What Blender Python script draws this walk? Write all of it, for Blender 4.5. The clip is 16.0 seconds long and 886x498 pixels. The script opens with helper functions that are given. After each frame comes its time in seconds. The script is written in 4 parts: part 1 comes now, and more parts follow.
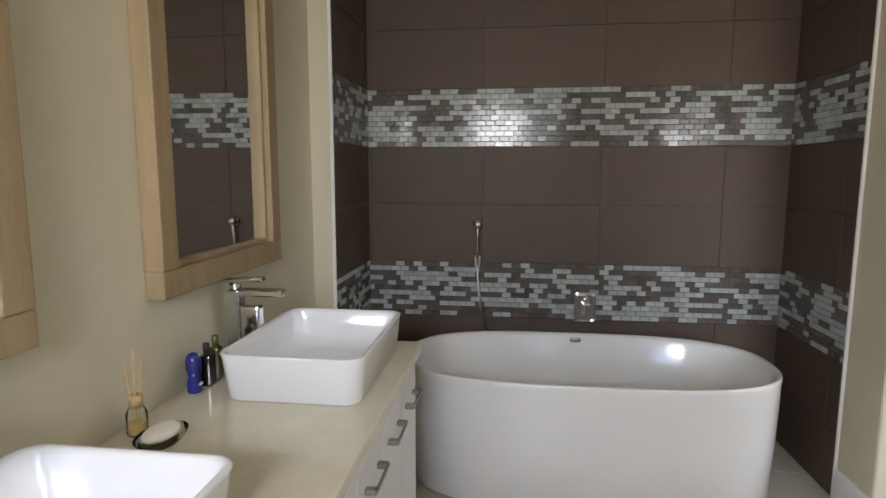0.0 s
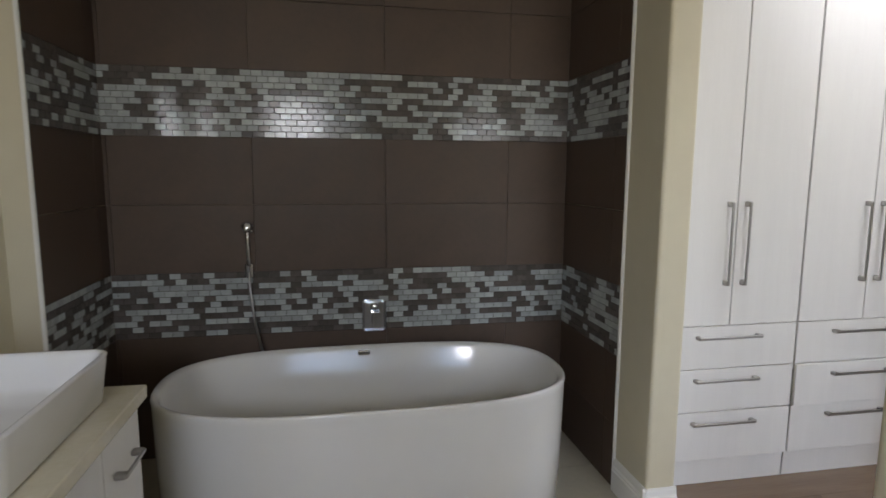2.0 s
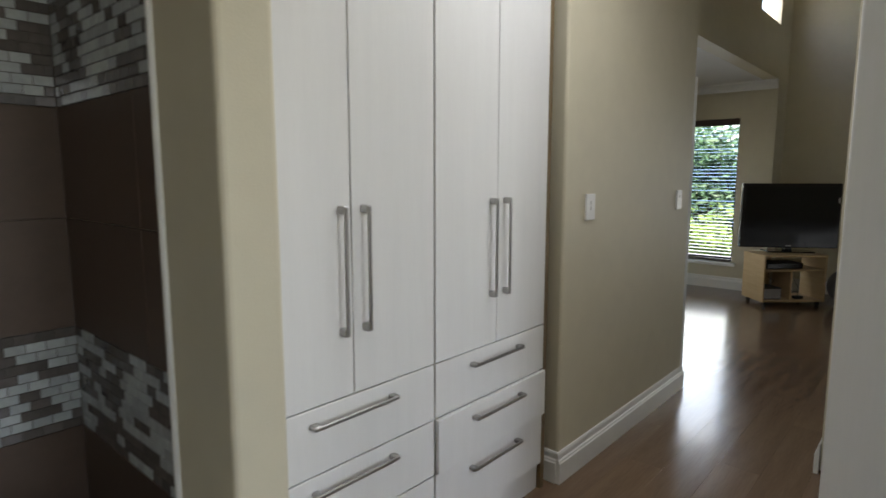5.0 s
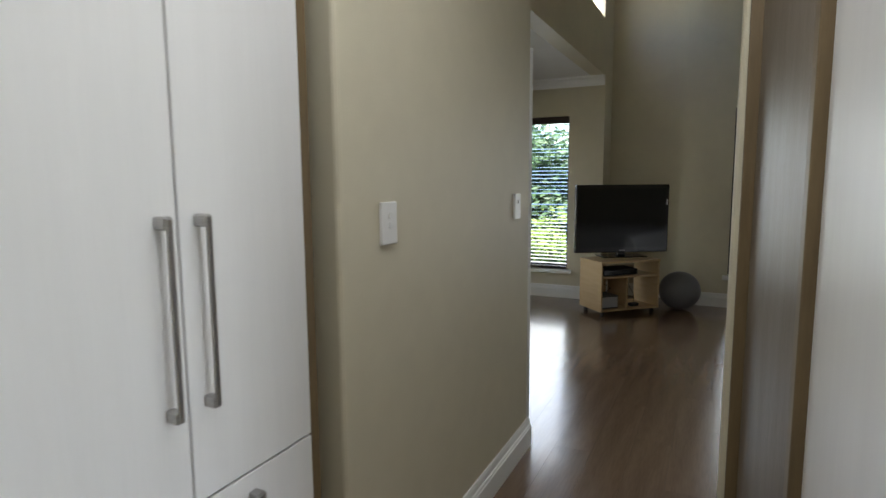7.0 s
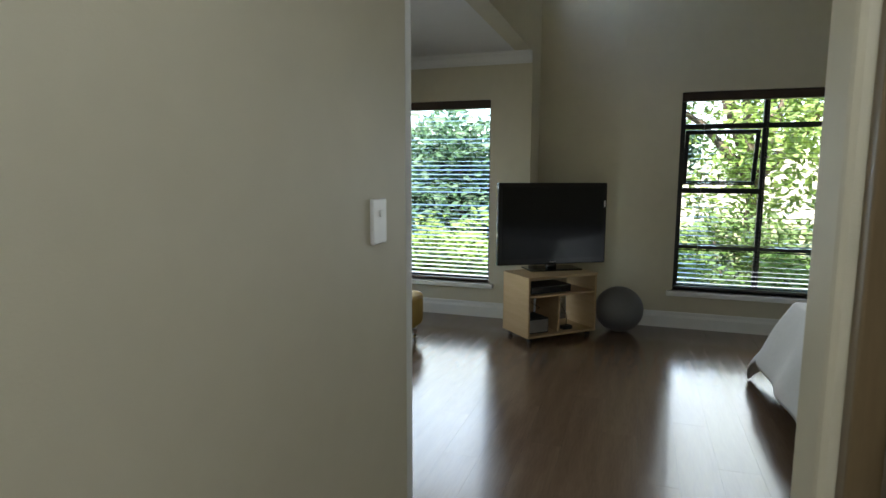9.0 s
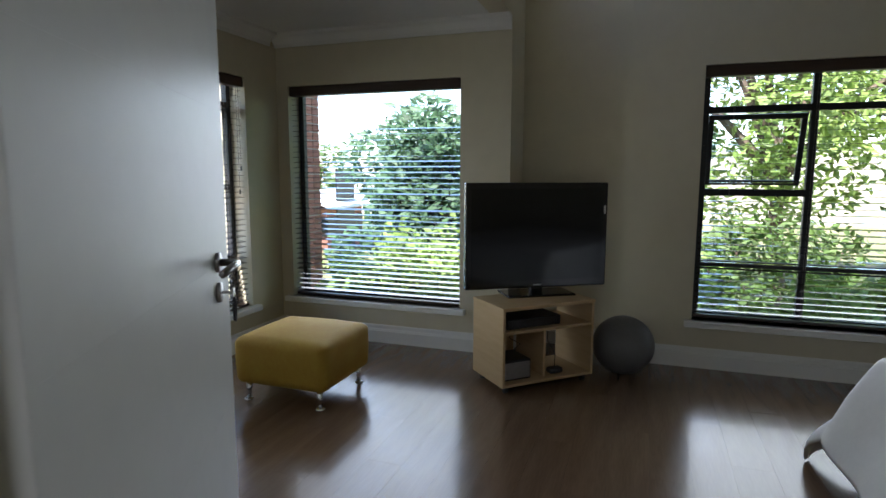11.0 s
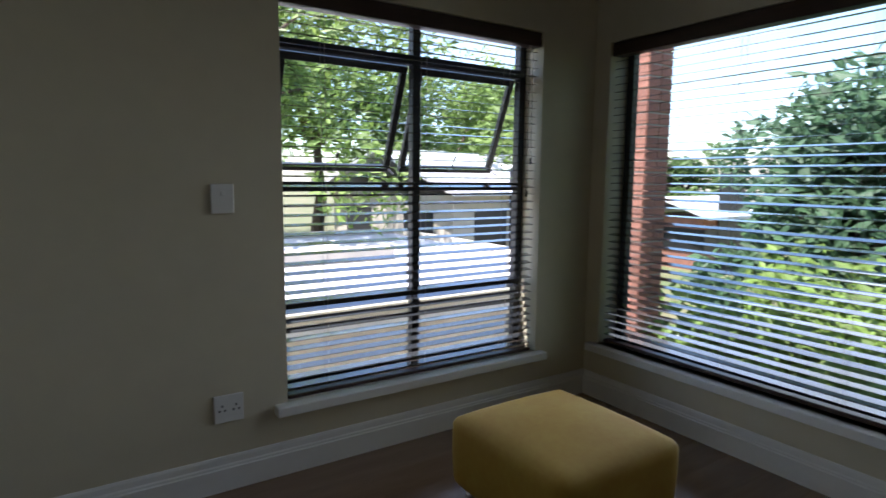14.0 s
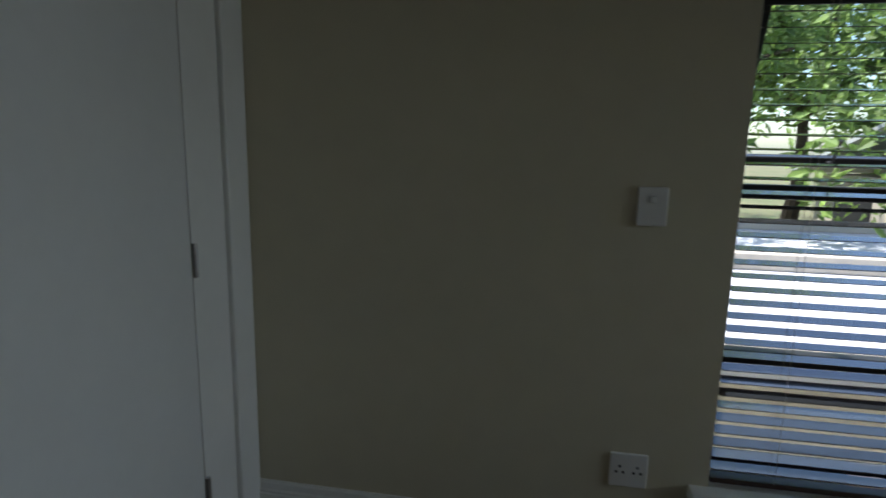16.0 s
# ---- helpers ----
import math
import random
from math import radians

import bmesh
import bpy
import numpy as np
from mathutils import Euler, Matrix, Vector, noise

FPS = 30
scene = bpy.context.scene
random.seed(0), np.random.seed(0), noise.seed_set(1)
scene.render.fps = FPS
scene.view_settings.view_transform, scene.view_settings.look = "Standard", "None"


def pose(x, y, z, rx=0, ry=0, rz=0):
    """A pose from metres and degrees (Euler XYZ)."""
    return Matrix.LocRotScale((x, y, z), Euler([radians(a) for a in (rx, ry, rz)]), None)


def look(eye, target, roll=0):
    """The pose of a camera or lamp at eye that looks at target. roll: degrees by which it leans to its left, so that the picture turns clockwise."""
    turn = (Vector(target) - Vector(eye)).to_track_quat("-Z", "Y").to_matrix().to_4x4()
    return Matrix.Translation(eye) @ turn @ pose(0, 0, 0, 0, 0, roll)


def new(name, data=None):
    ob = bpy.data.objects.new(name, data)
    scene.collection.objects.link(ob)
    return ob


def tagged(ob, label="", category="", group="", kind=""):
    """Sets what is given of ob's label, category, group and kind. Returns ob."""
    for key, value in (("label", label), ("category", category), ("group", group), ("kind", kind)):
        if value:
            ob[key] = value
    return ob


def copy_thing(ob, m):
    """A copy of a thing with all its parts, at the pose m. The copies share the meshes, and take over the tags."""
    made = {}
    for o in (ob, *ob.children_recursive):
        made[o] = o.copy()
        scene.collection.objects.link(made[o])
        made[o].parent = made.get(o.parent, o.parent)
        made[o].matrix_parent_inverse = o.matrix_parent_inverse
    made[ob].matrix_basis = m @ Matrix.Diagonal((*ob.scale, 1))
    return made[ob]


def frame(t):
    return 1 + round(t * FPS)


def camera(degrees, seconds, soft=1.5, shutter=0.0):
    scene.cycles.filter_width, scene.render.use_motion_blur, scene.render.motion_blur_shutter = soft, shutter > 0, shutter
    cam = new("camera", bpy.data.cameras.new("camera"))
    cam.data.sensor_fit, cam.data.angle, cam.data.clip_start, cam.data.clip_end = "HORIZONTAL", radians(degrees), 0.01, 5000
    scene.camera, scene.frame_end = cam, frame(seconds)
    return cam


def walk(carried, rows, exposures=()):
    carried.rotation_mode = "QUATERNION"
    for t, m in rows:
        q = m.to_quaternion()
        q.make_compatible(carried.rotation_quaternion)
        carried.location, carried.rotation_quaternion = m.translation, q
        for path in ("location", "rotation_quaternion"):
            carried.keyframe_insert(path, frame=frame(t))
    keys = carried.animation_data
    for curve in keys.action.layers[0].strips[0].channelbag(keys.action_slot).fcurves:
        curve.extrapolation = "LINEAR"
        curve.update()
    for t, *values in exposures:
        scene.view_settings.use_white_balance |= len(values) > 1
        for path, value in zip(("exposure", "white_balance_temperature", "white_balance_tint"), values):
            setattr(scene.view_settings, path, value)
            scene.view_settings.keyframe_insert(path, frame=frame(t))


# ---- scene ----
cam = camera(75.1, 16.0, 1.5, 0.3)
PATH = [
    (0, (0.854, -3.33, 1.467), (0.609, -1.363, 1.207), 0.1),
    (0.5, (0.872, -3.287, 1.477), (0.758, -1.308, 1.21), 0.3),
    (1, (0.926, -3.22, 1.467), (0.987, -1.238, 1.203), 0.4),
    (1.5, (0.99, -3.11, 1.464), (1.211, -1.139, 1.201), 0.4),
    (2, (1.058, -2.992, 1.457), (1.431, -1.046, 1.191), 0.3),
    (2.5, (1.024, -2.818, 1.46), (1.621, -0.928, 1.193), 0.5),
    (3, (1.098, -2.658, 1.441), (1.918, -0.853, 1.175), 0.5),
    (3.5, (1.242, -2.489, 1.434), (2.242, -0.776, 1.178), 0.4),
    (4, (1.403, -2.302, 1.432), (2.567, -0.696, 1.179), 0.2),
    (4.5, (1.548, -2.151, 1.429), (2.886, -0.688, 1.168), 0.2),
    (5, (1.751, -2.018, 1.422), (3.242, -0.71, 1.164), -0.0),
    (5.2, (1.848, -1.963, 1.412), (3.386, -0.709, 1.16), -0.3),
    (7.3, (2.952, -1.603, 1.396), (4.762, -0.792, 1.143), -0.1),
    (7.5, (3.054, -1.602, 1.406), (4.876, -0.82, 1.145), 0.1),
    (8, (3.4, -1.537, 1.396), (5.252, -0.827, 1.135), 0.1),
    (8.5, (3.715, -1.459, 1.395), (5.579, -0.782, 1.135), -0.0),
    (9, (4.018, -1.404, 1.387), (5.896, -0.767, 1.131), 0.2),
    (9.2, (4.131, -1.393, 1.388), (6.013, -0.768, 1.128), 0.3),
    (11.3, (5.393, -1.37, 1.376), (7.258, -0.697, 1.118), 0.0),
    (11.5, (5.51, -1.346, 1.384), (7.366, -0.649, 1.125), 0.1),
    (12, (5.812, -1.28, 1.376), (7.625, -0.476, 1.114), 0.2),
    (12.5, (6.065, -1.199, 1.369), (7.781, -0.207, 1.104), 0.4),
    (13, (6.34, -1.08, 1.361), (7.918, 0.121, 1.1), 0.5),
    (13.5, (6.583, -0.984, 1.352), (7.97, 0.434, 1.092), 0.5),
    (14, (6.763, -0.858, 1.323), (7.853, 0.801, 1.075), 0.6),
    (14.5, (6.88, -0.701, 1.354), (7.691, 1.108, 1.084), 1.1),
    (15, (6.963, -0.52, 1.323), (7.414, 1.411, 1.064), 1.2),
    (15.5, (7.053, -0.407, 1.326), (7.026, 1.574, 1.046), 1.5),
    (16, (6.975, -0.263, 1.409), (6.632, 1.672, 1.042), 1.2),
]
walk(cam, [(t, look(eye, target, roll)) for t, eye, target, roll in PATH],
     exposures=[(0.0, 3.5, 6850, 20), (1.5, 3.05, 6800, 19), (3.0, 2.6, 6850, 18), (5.0, 2.55, 6800, 15), (7.5, 2.7, 6600, 14), (9.0, 2.75, 6350, 9), (11.5, 2.35, 6050, 17), (12.5, 2.2, 6000, 18), (14.5, 1.5, 6000, 17), (16.0, 1.15, 6000, 11)])

# ---- light ----
world = bpy.data.worlds.new("sky")
scene.world = world
world.use_nodes = True
wn = world.node_tree.nodes
wl = world.node_tree.links
sky_tex = wn.new("ShaderNodeTexSky")
sky_tex.sky_type = 'NISHITA'
sky_tex.sun_disc = False
sky_tex.sun_elevation = radians(68)
sky_tex.sun_rotation = radians(290)
wl.new(sky_tex.outputs[0], wn["Background"].inputs[0])
wn["Background"].inputs[1].default_value = 0.15

sun_data = bpy.data.lights.new("sun", 'SUN')
sun_data.energy = 5.0
sun_data.angle = radians(0.5)
sun_data.color = (1.0, 0.95, 0.86)
sun = new("sun", sun_data)
SUN_DIR = Vector((math.sin(radians(290)) * math.cos(radians(68)), math.cos(radians(290)) * math.cos(radians(68)), math.sin(radians(68))))
sun.matrix_basis = look((20, -20, 30), Vector((20, -20, 30)) - SUN_DIR)


def area_lamp(name, place, target, w, h, watts, spread):
    """Sky light that enters through a window's opening, or an added fill lamp."""
    d = bpy.data.lights.new(name, 'AREA')
    d.shape, d.size, d.size_y, d.energy = 'RECTANGLE', w, h, watts
    d.color = (0.87, 0.945, 1.0)
    d.spread = radians(spread)
    ob = new(name, d)
    ob.matrix_basis = look(place, target)
    return ob


area_lamp("window_daylight", (9.36, 0.70, 1.2), (5.6, 0.4, 0.4), 1.42, 1.65, 1.6, 90)
area_lamp("window_daylight", (8.27, 1.52, 1.2), (8.27, -3, 0.4), 1.38, 1.6, 0.85, 100)
area_lamp("window_daylight", (9.54, -2.41, 1.2), (5.6, -2.5, 0.6), 1.3, 1.6, 1.5, 100)
area_lamp("window_daylight", (0.60, -4.92, 2.05), (0.9, 0, 1.2), 0.65, 0.50, 3.0, 150)
# added lamp at an assumed, unseen south window, to light the wardrobe fronts
area_lamp("window_daylight", (3.0, -4.97, 1.5), (3.35, 0, 0.5), 0.85, 1.35, 1.0, 70)
# fill lamp added below the closed ceiling to brighten passage wall and floor
area_lamp("passage_fill", (3.75, -1.38, 2.73), (3.85, -1.25, 0), 1.5, 0.4, 2.5, 165)


# ---- materials ----
def mat(name, color, rough=0.5, metal=0.0, noise_scale=0.0, amount=0.08, bump=0.0, bump_scale=60.0, coat=0.0, per_object=0.0, per_island=0.0,
        stretch=(1, 1, 1), second=None, spec=0.5, rough_var=0.0):
    """A principled surface with two scales of variation, fine relief and small differences from piece to piece."""
    m = bpy.data.materials.new(name)
    m.use_nodes = True
    nt = m.node_tree
    n, l = nt.nodes, nt.links
    b = n["Principled BSDF"]
    b.inputs["Base Color"].default_value = (*color, 1)
    b.inputs["Roughness"].default_value = rough
    b.inputs["Metallic"].default_value = metal
    b.inputs["Coat Weight"].default_value = coat
    b.inputs["Coat Roughness"].default_value = 0.08
    b.inputs["Specular IOR Level"].default_value = spec
    tc = n.new("ShaderNodeTexCoord")
    mp = n.new("ShaderNodeMapping")
    mp.inputs["Scale"].default_value = stretch
    l.new(tc.outputs["Object"], mp.inputs["Vector"])
    out = None
    if noise_scale:
        t1 = n.new("ShaderNodeTexNoise")
        t1.inputs["Scale"].default_value = noise_scale
        t1.inputs["Detail"].default_value = 6
        l.new(mp.outputs[0], t1.inputs["Vector"])
        t2 = n.new("ShaderNodeTexNoise")
        t2.inputs["Scale"].default_value = noise_scale * 7.3
        t2.inputs["Detail"].default_value = 4
        l.new(mp.outputs[0], t2.inputs["Vector"])
        add = n.new("ShaderNodeMath")
        add.operation = 'MULTIPLY_ADD'
        l.new(t2.outputs[0], add.inputs[0])
        add.inputs[1].default_value = 0.5
        l.new(t1.outputs[0], add.inputs[2])
        ramp = n.new("ShaderNodeMapRange")
        ramp.inputs["From Min"].default_value = 0.5
        ramp.inputs["From Max"].default_value = 1.0
        l.new(add.outputs[0], ramp.inputs["Value"])
        mix = n.new("ShaderNodeMix")
        mix.data_type = 'RGBA'
        lo = tuple(c * (1 - amount) for c in color) if second is None else color
        hi = tuple(min(1, c * (1 + amount)) for c in color) if second is None else second
        mix.inputs[6].default_value = (*lo, 1)
        mix.inputs[7].default_value = (*hi, 1)
        l.new(ramp.outputs[0], mix.inputs[0])
        out = mix.outputs[2]
        if rough_var:
            rr = n.new("ShaderNodeMapRange")
            rr.inputs["To Min"].default_value = max(0.02, rough - rough_var)
            rr.inputs["To Max"].default_value = rough + rough_var
            l.new(ramp.outputs[0], rr.inputs["Value"])
            l.new(rr.outputs[0], b.inputs["Roughness"])
    if per_object or per_island:
        if per_object:
            src = n.new("ShaderNodeObjectInfo").outputs["Random"]
            span = per_object
        else:
            src = n.new("ShaderNodeNewGeometry").outputs["Random Per Island"]
            span = per_island
        hsv = n.new("ShaderNodeHueSaturation")
        mr = n.new("ShaderNodeMapRange")
        mr.inputs["To Min"].default_value = 1 - span
        mr.inputs["To Max"].default_value = 1 + span
        l.new(src, mr.inputs["Value"])
        l.new(mr.outputs[0], hsv.inputs["Value"])
        if out is None:
            hsv.inputs["Color"].default_value = (*color, 1)
        else:
            l.new(out, hsv.inputs["Color"])
        out = hsv.outputs[0]
    if out is not None:
        l.new(out, b.inputs["Base Color"])
    if bump:
        t3 = n.new("ShaderNodeTexNoise")
        t3.inputs["Scale"].default_value = bump_scale
        t3.inputs["Detail"].default_value = 5
        l.new(mp.outputs[0], t3.inputs["Vector"])
        bp = n.new("ShaderNodeBump")
        bp.inputs["Strength"].default_value = bump
        bp.inputs["Distance"].default_value = 0.004
        l.new(t3.outputs[0], bp.inputs["Height"])
        l.new(bp.outputs[0], b.inputs["Normal"])
    return m


M_WALL = mat("cream wall paint", (0.60, 0.545, 0.405), 0.55, noise_scale=1.3, amount=0.05, bump=0.12, bump_scale=180)
M_CEIL = mat("white ceiling paint", (0.78, 0.77, 0.74), 0.7, noise_scale=1.1, amount=0.03, bump=0.08, bump_scale=150)
M_TRIM = mat("white gloss trim paint", (0.78, 0.77, 0.73), 0.35, noise_scale=3, amount=0.03)
M_TILE = mat("brown matt tile", (0.090, 0.060, 0.043), 0.55, spec=0.35, noise_scale=5, amount=0.12, bump=0.06, bump_scale=90, per_object=0.06, rough_var=0.06)
M_GROUT = mat("brown grout", (0.14, 0.11, 0.085), 0.85, noise_scale=30, amount=0.2)
M_MGROUT = mat("dark mosaic grout", (0.09, 0.075, 0.062), 0.8, noise_scale=40, amount=0.2)
M_CHIP_L = mat("pale glass mosaic", (0.37, 0.39, 0.38), 0.13, spec=0.24, noise_scale=40, amount=0.12, per_object=0.18)
M_CHIP_LI = mat("pale glass mosaic band", (0.37, 0.39, 0.38), 0.13, spec=0.24, noise_scale=40, amount=0.12, per_island=0.18)
M_CHIP_D = mat("dark glass mosaic", (0.105, 0.092, 0.082), 0.13, spec=0.24, noise_scale=40, amount=0.15, per_object=0.2)
M_CHIP_DI = mat("dark glass mosaic band", (0.105, 0.092, 0.082), 0.13, spec=0.24, noise_scale=40, amount=0.15, per_island=0.2)
M_PORC = mat("white glazed ceramic", (0.80, 0.80, 0.80), 0.08, noise_scale=2, amount=0.015, coat=0.4)
M_TUB = mat("white acrylic", (0.74, 0.73, 0.70), 0.14, noise_scale=2, amount=0.015, coat=0.3)
M_STONE = mat("cream engineered stone", (0.60, 0.55, 0.41), 0.13, noise_scale=9, amount=0.10, coat=0.2, second=(0.68, 0.63, 0.50))
M_CAB = mat("white foil cabinet", (0.76, 0.75, 0.73), 0.32, noise_scale=3, amount=0.025, bump=0.05, bump_scale=40, stretch=(6, 6, 0.4))
M_CHROME = mat("chrome", (0.75, 0.75, 0.76), 0.12, metal=1.0, noise_scale=8, amount=0.05)
M_STEEL = mat("brushed steel", (0.42, 0.41, 0.40), 0.34, metal=1.0, noise_scale=30, amount=0.12, stretch=(1, 1, 8))
M_OAK = mat("limed oak frame", (0.28, 0.19, 0.10), 0.5, noise_scale=3, bump=0.25, bump_scale=40, stretch=(9, 9, 0.7), second=(0.37, 0.265, 0.15))
M_MIRROR = mat("mirror glass", (0.86, 0.88, 0.87), 0.02, metal=1.0)
M_FLOOR = mat("brown wood vinyl", (0.150, 0.092, 0.057), 0.20, coat=0.35, noise_scale=1.6, bump=0.12, bump_scale=26, stretch=(0.9, 9, 9), second=(0.21, 0.135, 0.083), per_object=0.07, rough_var=0.06)
M_FLOORGAP = mat("dark floor joint", (0.05, 0.03, 0.02), 0.6)
M_BTILE = mat("cream floor tile", (0.50, 0.46, 0.36), 0.3, noise_scale=4, amount=0.08, per_object=0.04)
M_ALU = mat("black powder coated aluminium", (0.016, 0.016, 0.018), 0.4, noise_scale=20, amount=0.2)
M_BLIND = mat("dark stained wooden slat", (0.08, 0.066, 0.058), 0.17, coat=0.8, noise_scale=3, amount=0.1, stretch=(1, 1, 12), per_object=0.06)
M_VALANCE = mat("dark brown timber", (0.045, 0.024, 0.016), 0.4, noise_scale=4, amount=0.25, stretch=(1, 1, 10))
M_CORD = mat("blind cord", (0.25, 0.22, 0.18), 0.8)
M_TV = mat("black gloss plastic", (0.008, 0.008, 0.009), 0.16, coat=0.3)
M_SCREEN = mat("dark television glass", (0.006, 0.006, 0.007), 0.10)
M_BIRCH = mat("birch veneer", (0.52, 0.36, 0.19), 0.45, noise_scale=2.5, amount=0.1, stretch=(1, 1, 10), second=(0.60, 0.44, 0.25))
M_BALL = mat("grey rubber", (0.16, 0.16, 0.165), 0.38, noise_scale=6, amount=0.08, bump=0.05)
M_YELLOW = mat("mustard velvet", (0.42, 0.24, 0.028), 0.75, noise_scale=6, bump=0.15, bump_scale=220, second=(0.48, 0.32, 0.045))
M_WHITEPL = mat("white plastic", (0.74, 0.73, 0.70), 0.35, noise_scale=5, amount=0.02)
M_BLACK = mat("black plastic", (0.015, 0.015, 0.015), 0.45, noise_scale=20, amount=0.2)
M_DOOR = mat("white door paint", (0.70, 0.70, 0.67), 0.4, noise_scale=3, amount=0.03, bump=0.06, bump_scale=60)
M_LINEN = mat("white cotton", (0.78, 0.77, 0.76), 0.85, noise_scale=8, amount=0.04, bump=0.3, bump_scale=30)
M_PATTERN = mat("brown patterned fabric", (0.08, 0.05, 0.035), 0.85, noise_scale=18, second=(0.42, 0.36, 0.28), bump=0.2)
M_WOODGREY = mat("grey brown wood", (0.14, 0.11, 0.08), 0.4, noise_scale=2.5, bump=0.2, bump_scale=30, stretch=(8, 8, 0.6), second=(0.22, 0.18, 0.14))
# timber of the door frame; also colours the painted gap shade by the wardrobe
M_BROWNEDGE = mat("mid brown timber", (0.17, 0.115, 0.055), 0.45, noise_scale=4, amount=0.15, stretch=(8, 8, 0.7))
M_BLUE = mat("blue plastic", (0.012, 0.018, 0.17), 0.2, coat=0.3)
M_DKGLASS = mat("dark brown glass", (0.018, 0.012, 0.012), 0.1, coat=0.4)
M_OLIVE = mat("olive plastic", (0.07, 0.07, 0.015), 0.25, coat=0.3)
M_REED = mat("rattan reed", (0.55, 0.36, 0.14), 0.7, noise_scale=20, amount=0.1)
M_CORK = mat("cork collar", (0.42, 0.28, 0.15), 0.7, noise_scale=60, amount=0.2)
M_SOAP = mat("ivory soap", (0.75, 0.70, 0.60), 0.4, noise_scale=5, amount=0.03)
M_BRICK = mat("red brick", (0.29, 0.125, 0.09), 0.8, noise_scale=8, amount=0.2, bump=0.3, bump_scale=60, per_object=0.2)
M_MORTAR = mat("grey mortar", (0.32, 0.29, 0.26), 0.9, noise_scale=20, amount=0.15)
M_LEAF = mat("green foliage", (0.055, 0.105, 0.022), 0.55, per_island=0.45, noise_scale=1.2, second=(0.10, 0.16, 0.035))
M_LEAF2 = mat("light green foliage", (0.15, 0.23, 0.045), 0.55, per_island=0.4, noise_scale=1.2, second=(0.20, 0.28, 0.065))
M_LEAF3 = mat("blue green foliage", (0.055, 0.115, 0.058), 0.55, per_island=0.4, noise_scale=1.2, second=(0.085, 0.15, 0.07))


def leafy(m):
    """Lets daylight through thin leaves."""
    n, l = m.node_tree.nodes, m.node_tree.links
    b, out = n["Principled BSDF"], n["Material Output"]
    t = n.new("ShaderNodeBsdfTranslucent")
    mix = n.new("ShaderNodeMixShader")
    mix.inputs[0].default_value = 0.45
    for k in b.inputs["Base Color"].links:
        l.new(k.from_socket, t.inputs["Color"])
    l.new(b.outputs[0], mix.inputs[1])
    l.new(t.outputs[0], mix.inputs[2])
    l.new(mix.outputs[0], out.inputs["Surface"])


for leaf_material in (M_LEAF, M_LEAF2, M_LEAF3):
    leafy(leaf_material)
M_BARK = mat("grey brown bark", (0.09, 0.065, 0.045), 0.9, noise_scale=10, amount=0.3, bump=0.5, bump_scale=30)
M_GRASS = mat("garden ground", (0.07, 0.10, 0.03), 0.95, noise_scale=0.8, second=(0.16, 0.13, 0.07))
M_PAVE = mat("pale concrete paving", (0.46, 0.44, 0.42), 0.8, noise_scale=1.5, amount=0.12, bump=0.2)
M_ROOF = mat("grey roof sheet", (0.55, 0.55, 0.57), 0.5, noise_scale=2, amount=0.12)
M_PLASTER = mat("pale outside plaster", (0.50, 0.45, 0.37), 0.85, noise_scale=2, amount=0.1)

M_GLASS = bpy.data.materials.new("clear glass")
M_GLASS.use_nodes = True
gn, gl = M_GLASS.node_tree.nodes, M_GLASS.node_tree.links
gn.remove(gn["Principled BSDF"])
g_clear = gn.new("ShaderNodeBsdfTransparent")
g_clear.inputs[0].default_value = (0.94, 0.97, 0.95, 1)
g_gloss = gn.new("ShaderNodeBsdfGlossy")
g_gloss.inputs["Roughness"].default_value = 0.02
g_fres = gn.new("ShaderNodeFresnel")
g_fres.inputs[0].default_value = 1.15
g_mix = gn.new("ShaderNodeMixShader")
gl.new(g_fres.outputs[0], g_mix.inputs[0])
gl.new(g_clear.outputs[0], g_mix.inputs[1])
gl.new(g_gloss.outputs[0], g_mix.inputs[2])
gl.new(g_mix.outputs[0], gn["Material Output"].inputs[0])


# ---- mesh helpers ----
def link(name, bm, material, parent=None, label="", smooth=False):
    me = bpy.data.meshes.new(name)
    bm.normal_update()
    bm.to_mesh(me)
    bm.free()
    me.materials.append(material)
    if smooth:
        me.polygons.foreach_set("use_smooth", [True] * len(me.polygons))
    ob = new(name, me)
    if parent is not None:
        ob.parent = parent
    if label:
        ob["label"] = label
    return ob


def part(name, bm, material, parent, label="", smooth=False):
    return link(name, bm, material, parent, label, smooth)


def thing(name, m, label, category, group="", kind=""):
    ob = new(name)
    ob.empty_display_size = 0.05
    ob.matrix_basis = m
    return tagged(ob, label, category, group, kind)


def add_box(bm, x0, y0, z0, x1, y1, z1, bevel=0.0, seg=2):
    m = Matrix.LocRotScale(((x0 + x1) / 2, (y0 + y1) / 2, (z0 + z1) / 2), None, (abs(x1 - x0), abs(y1 - y0), abs(z1 - z0)))
    r = bmesh.ops.create_cube(bm, size=1, matrix=m)
    if bevel:
        es = list({e for v in r["verts"] for e in v.link_edges})
        bmesh.ops.bevel(bm, geom=es, offset=bevel, segments=seg, affect='EDGES', profile=0.5)
    return bm


def box(x0, y0, z0, x1, y1, z1, bevel=0.0, seg=2):
    return add_box(bmesh.new(), x0, y0, z0, x1, y1, z1, bevel, seg)


